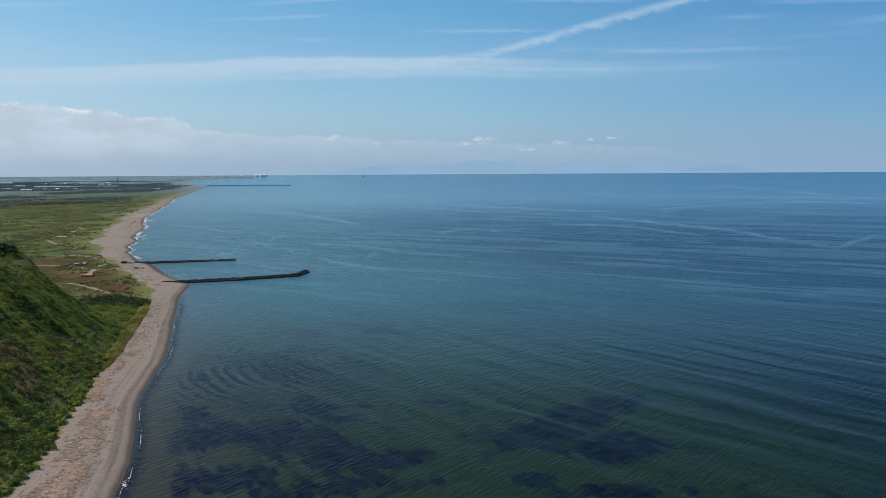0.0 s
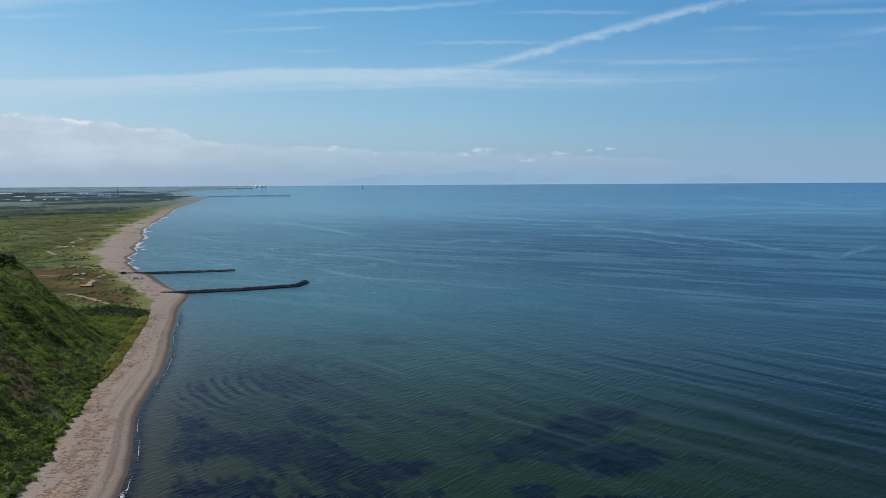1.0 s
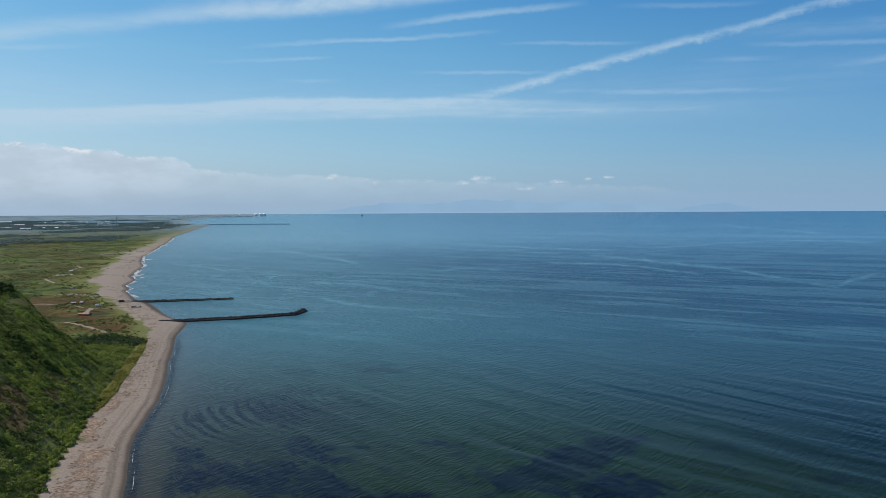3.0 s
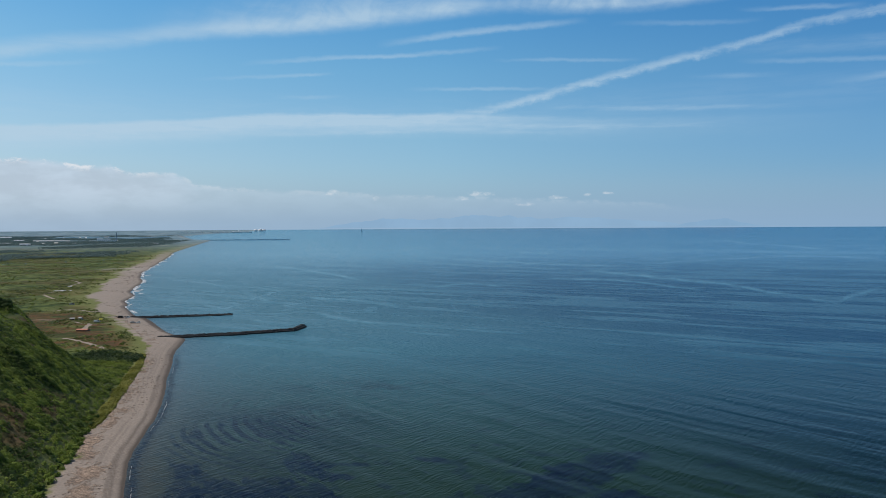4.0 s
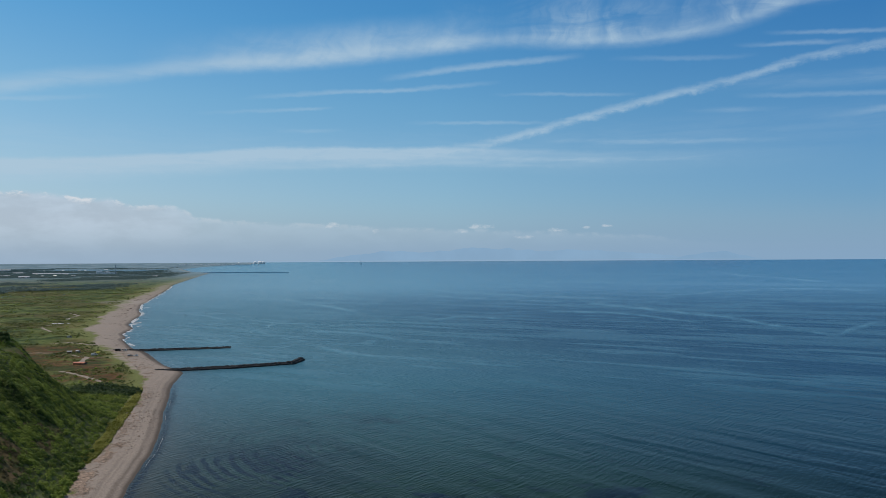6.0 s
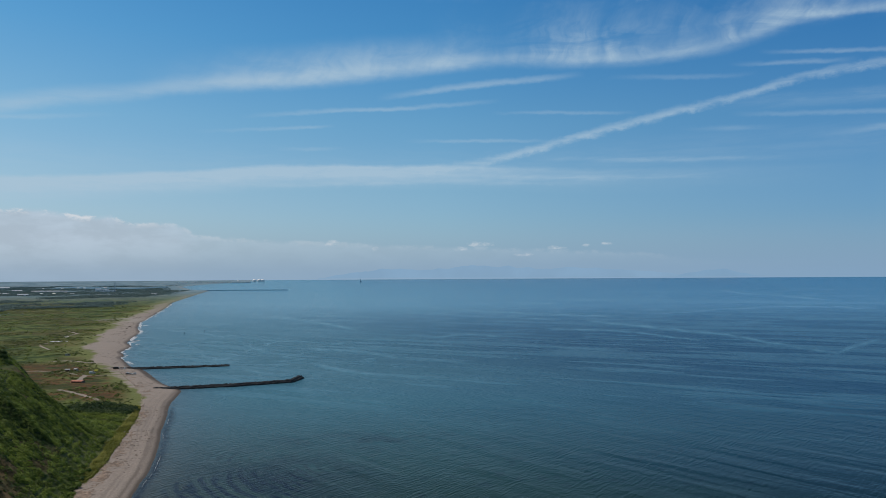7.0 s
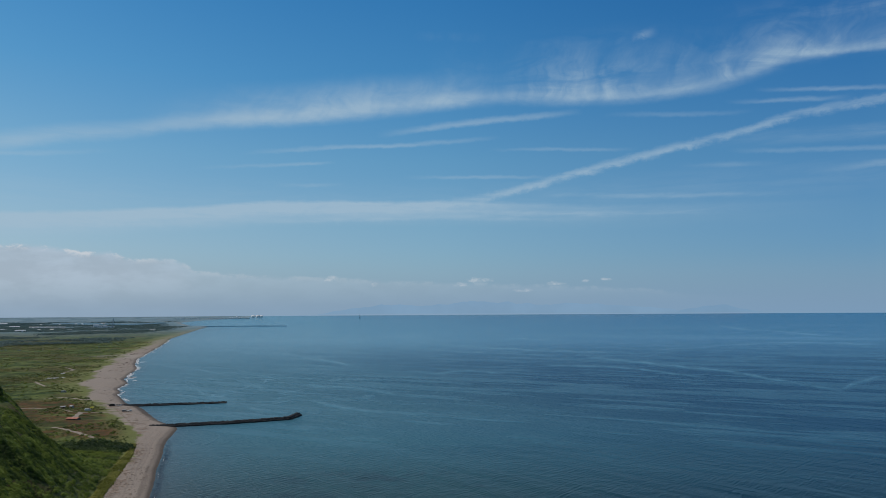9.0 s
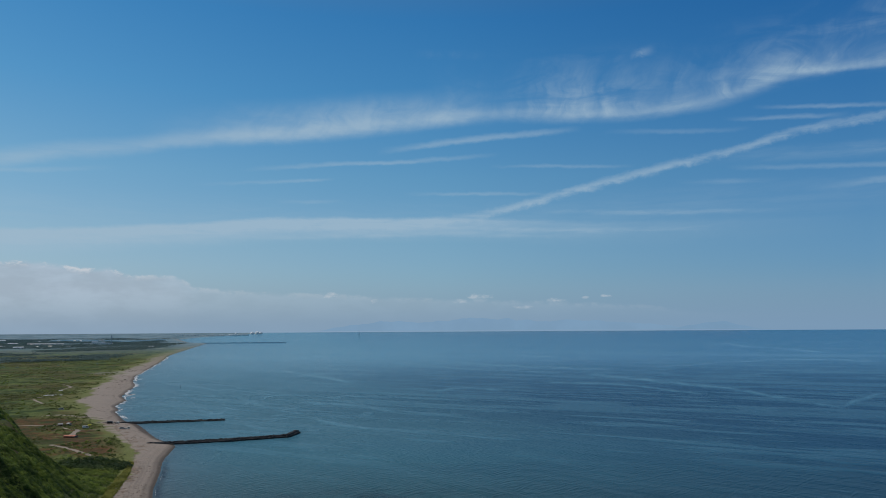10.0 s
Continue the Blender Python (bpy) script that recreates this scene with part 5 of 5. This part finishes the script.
def vehicle(name, kind, paint, x, y, turn, label):
    """A parked car or van: body, windows, bumpers, lamps and wheels."""
    root = new(name)
    long, half, roof = {"van": (4.9, 0.92, 2.05), "wagon": (4.5, 0.86, 1.62), "kei": (3.4, 0.74, 1.75)}[kind]
    h = long / 2
    waist = roof * 0.56
    body = [(-h, 0.32), (-h, waist), (-h + 0.05, waist + 0.02), (h - 1.0 if kind != "van" else h - 0.35, waist + 0.02),
            (h - 0.05, waist * 0.82), (h, 0.45), (h - 0.06, 0.3)]
    part("body", prism(bmesh.new(), body, half), paint, root)
    cab = [(-h + 0.06, waist), (-h + 0.22, roof), (h - 1.7 if kind != "van" else h - 1.0, roof), (h - 1.0 if kind != "van" else h - 0.4, waist)]
    part("roof", prism(bmesh.new(), cab, half * 0.93), paint, root)
    glass = [(-h + 0.24 if kind != "van" else h - 2.2, waist + 0.1), (-h + 0.34 if kind != "van" else h - 2.2, roof - 0.14), (h - 1.78 if kind != "van" else h - 1.12, roof - 0.14), (h - 1.3 if kind != "van" else h - 0.72, waist + 0.1)]
    part("side_window", prism(bmesh.new(), glass, half * 0.95, 0.02), GLASS, root, "dark tinted side windows")
    bm = bmesh.new()
    a, b = cab[2], cab[3]
    v = [bm.verts.new((a[0] + 0.07, s * half * 0.8, a[1] - 0.1)) for s in (-1, 1)] + [bm.verts.new((b[0] + 0.01, s * half * 0.82, b[1] + 0.1)) for s in (1, -1)]
    top = bm.faces.new(v)
    bmesh.ops.solidify(bm, geom=[top], thickness=0.03)
    part("windscreen", bm, GLASS, root, "dark windscreen")
    for end in (-1, 1):
        bm = bmesh.new()
        bmesh.ops.create_cube(bm, size=1.0, matrix=Matrix.Translation((end * (h + 0.02), 0, 0.42)) @ Matrix.Diagonal((0.14, half * 1.9, 0.2, 1)))
        bmesh.ops.bevel(bm, geom=bm.edges[:], offset=0.04, segments=2, affect="EDGES")
        part("bumper", bm, RUBBER, root)
        for side in (-1, 1):
            bm = bmesh.new()
            bmesh.ops.create_cube(bm, size=1.0, matrix=Matrix.Translation((end * (h - 0.03), side * half * 0.74, waist * 0.74)) @ Matrix.Diagonal((0.1, 0.26, 0.16, 1)))
            bmesh.ops.bevel(bm, geom=bm.edges[:], offset=0.03, segments=1, affect="EDGES")
            part("headlight" if end > 0 else "tail_light", bm, WHITE_PAINT if end > 0 else RED_ROOF, root)
            wheel(root, end * (h - 0.82), side * (half - 0.1), 0.32)
    root.matrix_world = pose(x, y, ground_z(x, y) + 0.03, 0, 0, turn)
    return tagged(root, label, "van" if kind == "van" else "car", "vehicles on the beach")


vehicle("van", "van", WHITE_PAINT, -285.5, 600.5, 32, "white van parked on the grass behind the beach")
vehicle("car", "wagon", SILVER_PAINT, -257.0, 603.5, 26, "silver car parked on sand")
vehicle("car", "kei", WHITE_PAINT, -253.4, 605.3, 200, "small white car parked on sand")
vehicle("van", "van", BLACK_PAINT, -282.0, 637.0, 6, "black van parked beside the breakwater root")
vehicle("car", "kei", WHITE_PAINT, -277.3, 640.0, 175, "small white car parked beside the black van")
vehicle("van", "van", SILVER_PAINT, -378.0, 742.0, 30, "grey van parked on the meadow")


def box_part(name, size, at, mat, parent, bevel=0.03, turn=0.0, label=""):
    bm = bmesh.new()
    bmesh.ops.create_cube(bm, size=1.0, matrix=Matrix.Translation(at) @ Matrix.Rotation(radians(turn), 4, "Z") @ Matrix.Diagonal((*size, 1)))
    if bevel:
        bmesh.ops.bevel(bm, geom=bm.edges[:], offset=bevel, segments=1, affect="EDGES")
    return part(name, bm, mat, parent, label)


def gable(name, w, d, eaves, ridge, over, mat, parent, label=""):
    """A pitched roof of two thick slopes, ridge along x."""
    bm = bmesh.new()
    for s in (-1, 1):
        p = [(-w / 2 - over, 0, ridge), (w / 2 + over, 0, ridge), (w / 2 + over, s * (d / 2 + over), eaves - over * 0.4), (-w / 2 - over, s * (d / 2 + over), eaves - over * 0.4)]
        low = [bm.verts.new(q) for q in p]
        high = [bm.verts.new((q[0], q[1], q[2] + ridge * 0.04)) for q in p]
        bm.faces.new(low)
        bm.faces.new(high)
        for k in range(4):
            bm.faces.new((low[k], low[(k + 1) % 4], high[(k + 1) % 4], high[k]))
    bmesh.ops.recalc_face_normals(bm, faces=bm.faces[:])
    return part(name, bm, mat, parent, label)


def hut(name, w, d, h, x, y, turn, wall, roof, label, sags=0.0):
    """A small shed: walls, pitched roof, door and window."""
    root = new(name)
    bm = bmesh.new()
    out = [(-d / 2, 0), (-d / 2, h * 0.7), (0, h), (d / 2, h * 0.7), (d / 2, 0)]
    left = [bm.verts.new((-w / 2, a, b)) for a, b in out]
    right = [bm.verts.new((w / 2, a, b - sags)) for a, b in out]
    bm.faces.new(left)
    bm.faces.new(right[::-1])
    for k in range(5):
        bm.faces.new((left[k], right[k], right[(k + 1) % 5], left[(k + 1) % 5]))
    bmesh.ops.recalc_face_normals(bm, faces=bm.faces[:])
    part("wall", bm, wall, root)
    gable("roof", w, d, h * 0.74, h * 1.03, 0.3, roof, root)
    box_part("door", (0.9, 0.08, h * 0.62), (-w * 0.2, -d / 2 - 0.03, h * 0.31), PLANK, root, 0.02)
    box_part("window", (0.8, 0.08, 0.6), (w * 0.25, -d / 2 - 0.03, h * 0.42), GLASS, root, 0.02)
    root.matrix_world = pose(x, y, ground_z(x, y) - 0.1, 0, 0, turn)
    return tagged(root, label, "hut", "huts behind the beach")


hut("hut", 8.6, 4.6, 1.7, -273.5, 553.0, -8, PLANK, RED_ROOF, "low weathered hut with rusty red roof")
hut("hut", 3.2, 2.4, 2.3, -312.0, 612.5, 20, PLANK, GREY_SHEET, "dark plank hut on the meadow")
hut("hut", 3.0, 2.2, 2.0, -308.5, 620.0, -30, GREY_SHEET, GREY_SHEET, "small grey sheet metal hut")


def debris(x, y):
    """Broken boards and a slumped sheet lying beside the red-roofed hut."""
    r = random.Random(5)
    root = new("board_pile")
    for i in range(14):
        box_part("board", (r.uniform(1.2, 3.0), r.uniform(0.15, 0.4), 0.06), (r.uniform(-3.5, 3.5), r.uniform(-1.6, 1.6), 0.08 + 0.05 * i), RED_ROOF if i % 3 else PLANK, root, 0.0,
                 r.uniform(0, 180))
    root.matrix_world = pose(x, y, ground_z(x, y), 0, 0, 10)
    tagged(root, "pile of broken red and brown boards on grass", "boards")


debris(-280, 551)


def slab(x, y, w, d, turn, label):
    root = new("concrete_slab")
    box_part("slab", (w, d, 0.5), (0, 0, 0.1), PALE_WALL, root, 0.05)
    box_part("step", (w * 0.3, d * 0.3, 0.6), (w * 0.45, d * 0.3, 0.1), PALE_WALL, root, 0.05)
    root.matrix_world = pose(x, y, ground_z(x, y) + 0.1, 0, 0, turn)
    tagged(root, label, "slab", "slabs on the meadow")


slab(-482, 915, 12, 8, 10, "pale bare concrete slab on the meadow")
slab(-470, 919, 5, 4, -15, "small pale concrete slab on the meadow")
slab(-505, 985, 6, 6, 30, "pale broken concrete slab beside the track")


def tent(x, y):
    """A small yellow ridge tent with open flaps and guy pegs."""
    root = new("beach_tent")
    bm = bmesh.new()
    for s in (-1, 1):
        p = [(-1.3, 0, 1.5), (1.3, 0, 1.45), (1.5, s * 1.1, 0.02), (-1.5, s * 1.1, 0.02)]
        low = [bm.verts.new(q) for q in p]
        high = [bm.verts.new((q[0], q[1] + s * 0.03, q[2] + 0.03)) for q in p]
        bm.faces.new(low)
        bm.faces.new(high)
        for k in range(4):
            bm.faces.new((low[k], low[(k + 1) % 4], high[(k + 1) % 4], high[k]))
    bmesh.ops.recalc_face_normals(bm, faces=bm.faces[:])
    part("canopy", bm, YELLOW_PAINT, root)
    for q in (-1.3, 1.3):
        box_part("pole", (0.05, 0.05, 1.5), (q, 0, 0.75), GREY_SHEET, root, 0.0)
    root.matrix_world = pose(x, y, ground_z(x, y), 0, 0, 25)
    tagged(root, "bright yellow tent behind the beach", "tent")


tent(-291, 619)


def marker_pole(x, y, height):
    root = new("marker_pole")
    bm = bmesh.new()
    bmesh.ops.create_cone(bm, cap_ends=True, segments=10, radius1=0.28, radius2=0.2, depth=height + 4, matrix=Matrix.Translation((0, 0, (height - 4) / 2)))
    part("pole", bm, BLACK_PAINT, root)
    bm = bmesh.new()
    bmesh.ops.create_cone(bm, cap_ends=True, segments=12, radius1=0.55, radius2=0.1, depth=1.0, matrix=Matrix.Translation((0, 0, height + 0.4)))
    part("topmark", bm, BLACK_PAINT, root)
    root.location = (x, y, 0)
    tagged(root, "dark marker pole standing in shallow sea", "pole", "marker poles")


marker_pole(-372, 1062, 2.4)
marker_pole(-357, 1105, 1.4)


# ---- the far plain and the port ----
def greenhouse(x, y, w, d, h, turn, label):
    root = new("greenhouse")
    bm = bmesh.new()
    n = 8
    left, right = [], []
    for k in range(n + 1):
        a = math.pi * k / n
        p = (math.cos(a) * d / 2, math.sin(a) ** 0.7 * h if 0 < k < n else 0.0)
        left.append(bm.verts.new((-w / 2, *p)))
        right.append(bm.verts.new((w / 2, *p)))
    for k in range(n):
        bm.faces.new((left[k], left[k + 1], right[k + 1], right[k]))
    bm.faces.new(left)
    bm.faces.new(right)
    bmesh.ops.recalc_face_normals(bm, faces=bm.faces[:])
    part("cover", bm, PALE_ROOF, root)
    for k in range(6):
        box_part("rib", (0.6, d * 1.01, 0.5), (-w / 2 + w * (k + 0.5) / 6, 0, h), GREY_SHEET, root, 0.0)
    root.matrix_world = far_pose(x, y, 2.0, turn)
    tagged(root, label, "greenhouse", "greenhouses on the plain")


for gx, gy, gw, gd, gh in ((-2008, 3507, 46, 18, 11), (-2558, 4621, 60, 20, 9), (-2500, 4612, 70, 20, 9), (-2440, 4600, 70, 20, 9), (-2400, 4640, 50, 16, 8),
                           (-2835, 4882, 60, 22, 9), (-2361, 3943, 50, 14, 7), (-3912, 6505, 120, 30, 14), (-2700, 4300, 40, 14, 7), (-1450, 3690, 30, 12, 7)):
    greenhouse(gx, gy, gw, gd, gh, 25, "long white greenhouse among the woods")


def farm_building(x, y, w, h, turn, roof):
    """A long low farm building: walls, pitched roof and a row of doors."""
    root = new("farm_building")
    box_part("wall", (w, w * 0.4, h), (0, 0, h / 2), PALE_WALL, root, 0.2)
    gable("roof", w, w * 0.4, h, h * 1.6, 0.6, roof, root)
    for k in (-0.3, 0.0, 0.3):
        box_part("door", (w * 0.12, 0.4, h * 0.7), (w * k, -w * 0.2 - 0.1, h * 0.35), GREY_SHEET, root, 0.0)
    root.matrix_world = far_pose(x, y, 1.8, turn)
    tagged(root, "pale farm building with a pitched roof on the plain", "farm building", "farm buildings on the plain")


def farms():
    r = random.Random(19)
    for i in range(12):
        a, d = radians(r.uniform(-31.5, -24.0)), r.uniform(3900, 8000)
        farm_building(math.sin(a) * d, math.cos(a) * d, r.uniform(12, 26), r.uniform(4.0, 6.0), r.uniform(-40, 60), PALE_ROOF if i % 3 else GREY_SHEET)


def works(x, y):
    """A pale industrial plant with a tall chimney stack."""
    root = new("industrial_plant")
    for i, (w, d, h, ox, oy) in enumerate(((120, 40, 26, -20, 0), (60, 50, 38, -60, 20), (90, 40, 18, 70, -10), (40, 30, 30, 30, 25), (70, 30, 12, -130, -20))):
        block = box_part("hall", (w, d, h), (ox, oy, h / 2), PALE_WALL, root, 0.5)
        box_part("roof", (w * 1.02, d * 1.02, 1.4), (ox, oy, h + 0.72), PALE_ROOF, block, 0.2)
        for k in range(int(w / 20)):
            box_part("window", (8, 0.8, h * 0.18), (ox - w / 2 + 12 + k * 20, oy - d / 2 - 0.3, h * 0.62), GLASS, block, 0.0)
    root.matrix_world = far_pose(x, y, 2.0, 20) @ Matrix.Scale(0.55, 4)
    tagged(root, "pale grey industrial plant on the far plain", "factory")
    stack = new("chimney_stack")
    bm = bmesh.new()
    bmesh.ops.create_cone(bm, cap_ends=True, segments=20, radius1=3.6, radius2=2.2, depth=58, matrix=Matrix.Translation((0, 0, 29)))
    part("shaft", bm, STACK, stack)
    for z in (44, 57.5):
        bm = bmesh.new()
        bmesh.ops.create_cone(bm, cap_ends=True, segments=20, radius1=3.3, radius2=3.1, depth=1.6, matrix=Matrix.Translation((0, 0, z)))
        part("collar", bm, STACK, stack)
    stack.matrix_world = far_pose(-1981, 4435, 2.0)
    tagged(stack, "tall grey concrete chimney stack beside the plant", "chimney")


works(-2125, 4600)
farms()


def storage_tank(x, y, radius, wall):
    root = new("storage_tank")
    bm = bmesh.new()
    bmesh.ops.create_cone(bm, cap_ends=True, segments=28, radius1=radius, radius2=radius, depth=wall, matrix=Matrix.Translation((0, 0, wall / 2)))
    part("shell", bm, FAR_WHITE, root)
    bm = bmesh.new()
    bmesh.ops.create_uvsphere(bm, u_segments=28, v_segments=12, radius=radius * 1.01, matrix=Matrix.Translation((0, 0, wall)) @ Matrix.Diagonal((1, 1, 0.5, 1)))
    bmesh.ops.delete(bm, geom=[v for v in bm.verts if v.co.z < wall - 1], context="VERTS")
    part("dome", bm, FAR_WHITE, root)
    root.matrix_world = far_pose(x, y, 0.0)
    tagged(root, "white domed storage tank at the far port", "tank", "tanks at the port")


for tx, ty, tr, th in ((-5744, 22500, 56, 34), (-5615, 22600, 62, 38), (-5490, 22500, 56, 34), (-6190, 22300, 28, 26)):
    storage_tank(tx, ty, tr, th)


def far_jetty(points, width, height, label):
    root = new("jetty")
    bm = bmesh.new()
    prev = None
    for x, y, h in along_line(points, 24.0):
        nx, ny = -math.sin(radians(h)) * width / 2, math.cos(radians(h)) * width / 2
        jag = height * random.uniform(0.75, 1.15)
        q = [(x - nx, y - ny, -6), (x - nx * 0.6, y - ny * 0.6, jag), (x + nx * 0.6, y + ny * 0.6, jag), (x + nx, y + ny, -6)]
        ring = [bm.verts.new(tuple(float(c) for c in drawn_in(*p))) for p in q]
        if prev:
            for k in range(3):
                bm.faces.new((prev[k], prev[k + 1], ring[k + 1], ring[k]))
        prev = ring
    bmesh.ops.recalc_face_normals(bm, faces=bm.faces[:])
    part("rubble", bm, HAZED_STONE, root)
    tagged(root, label, "jetty")


far_jetty([(-1640, 5020), (-1300, 5010), (-1018, 4981)], 16, 4.2, "long low grey jetty far across the water")


def port_shed(x, y, w, h):
    root = new("port_shed")
    box_part("wall", (w, w * 0.4, h), (0, 0, h / 2), FAR_WHITE, root, 1.0)
    box_part("roof", (w * 1.03, w * 0.42, h * 0.08), (0, 0, h * 1.04), FAR_WHITE, root, 0.5)
    root.matrix_world = far_pose(x, y, 0.0)
    tagged(root, "pale grey shed at the far port", "shed", "sheds at the port")


for i in range(12):
    a = radians(-19.5 + 4.6 * i / 11 + random.uniform(-0.2, 0.2))
    port_shed(math.sin(a) * 15500, math.cos(a) * 15500, random.uniform(60, 180), random.uniform(8, 16))


def mast(x, y, height):
    root = new("offshore_mast")
    bm = bmesh.new()
    bmesh.ops.create_cone(bm, cap_ends=True, segments=12, radius1=8, radius2=4, depth=height, matrix=Matrix.Translation((0, 0, height / 2)))
    part("mast", bm, HAZED_STONE, root)
    box_part("platform", (34, 24, 10), (6, 0, 7), HAZED_STONE, root, 1.0)
    root.matrix_world = far_pose(x, y, 0.0)
    tagged(root, "slender grey mast standing far out at sea", "mast")


mast(-1783, 16272, 62)


def ridge(name, summits, radius, seed, mat, label):
    """A far mountain range: a jagged wall of slopes, the highest points given by azimuth and elevation."""
    az = np.linspace(summits[0][0], summits[-1][0], 240)
    el = np.interp(az, [s[0] for s in summits], [s[1] for s in summits])
    el = el * (0.88 + 0.3 * (cloudy(az * 1.3, az * 0, seed, 4) - 0.4)) * ease(np.minimum(az - az[0], az[-1] - az), 0, 1.5)
    a = np.radians(az)
    rows = []
    for q, f in ((0.0, -0.02), (12.0, 0.55), (22.0, 1.0), (40.0, 0.0)):
        r = radius + q
        rows.append(np.stack([np.sin(a) * r, np.cos(a) * r, EYE.z - 3 * (f <= 0) + r * np.tan(np.radians(np.maximum(el, 0.01))) * max(f, 0)], 1))
    co = np.concatenate(rows)
    n = len(az)
    i = (np.arange(3)[:, None] * n + np.arange(n - 1)[None, :]).ravel()
    faces = np.stack([i, i + 1, i + n + 1, i + n], 1)
    ob = new(name, from_arrays(name, co, faces, mat))
    return tagged(ob, label, "mountains", kind="structure")


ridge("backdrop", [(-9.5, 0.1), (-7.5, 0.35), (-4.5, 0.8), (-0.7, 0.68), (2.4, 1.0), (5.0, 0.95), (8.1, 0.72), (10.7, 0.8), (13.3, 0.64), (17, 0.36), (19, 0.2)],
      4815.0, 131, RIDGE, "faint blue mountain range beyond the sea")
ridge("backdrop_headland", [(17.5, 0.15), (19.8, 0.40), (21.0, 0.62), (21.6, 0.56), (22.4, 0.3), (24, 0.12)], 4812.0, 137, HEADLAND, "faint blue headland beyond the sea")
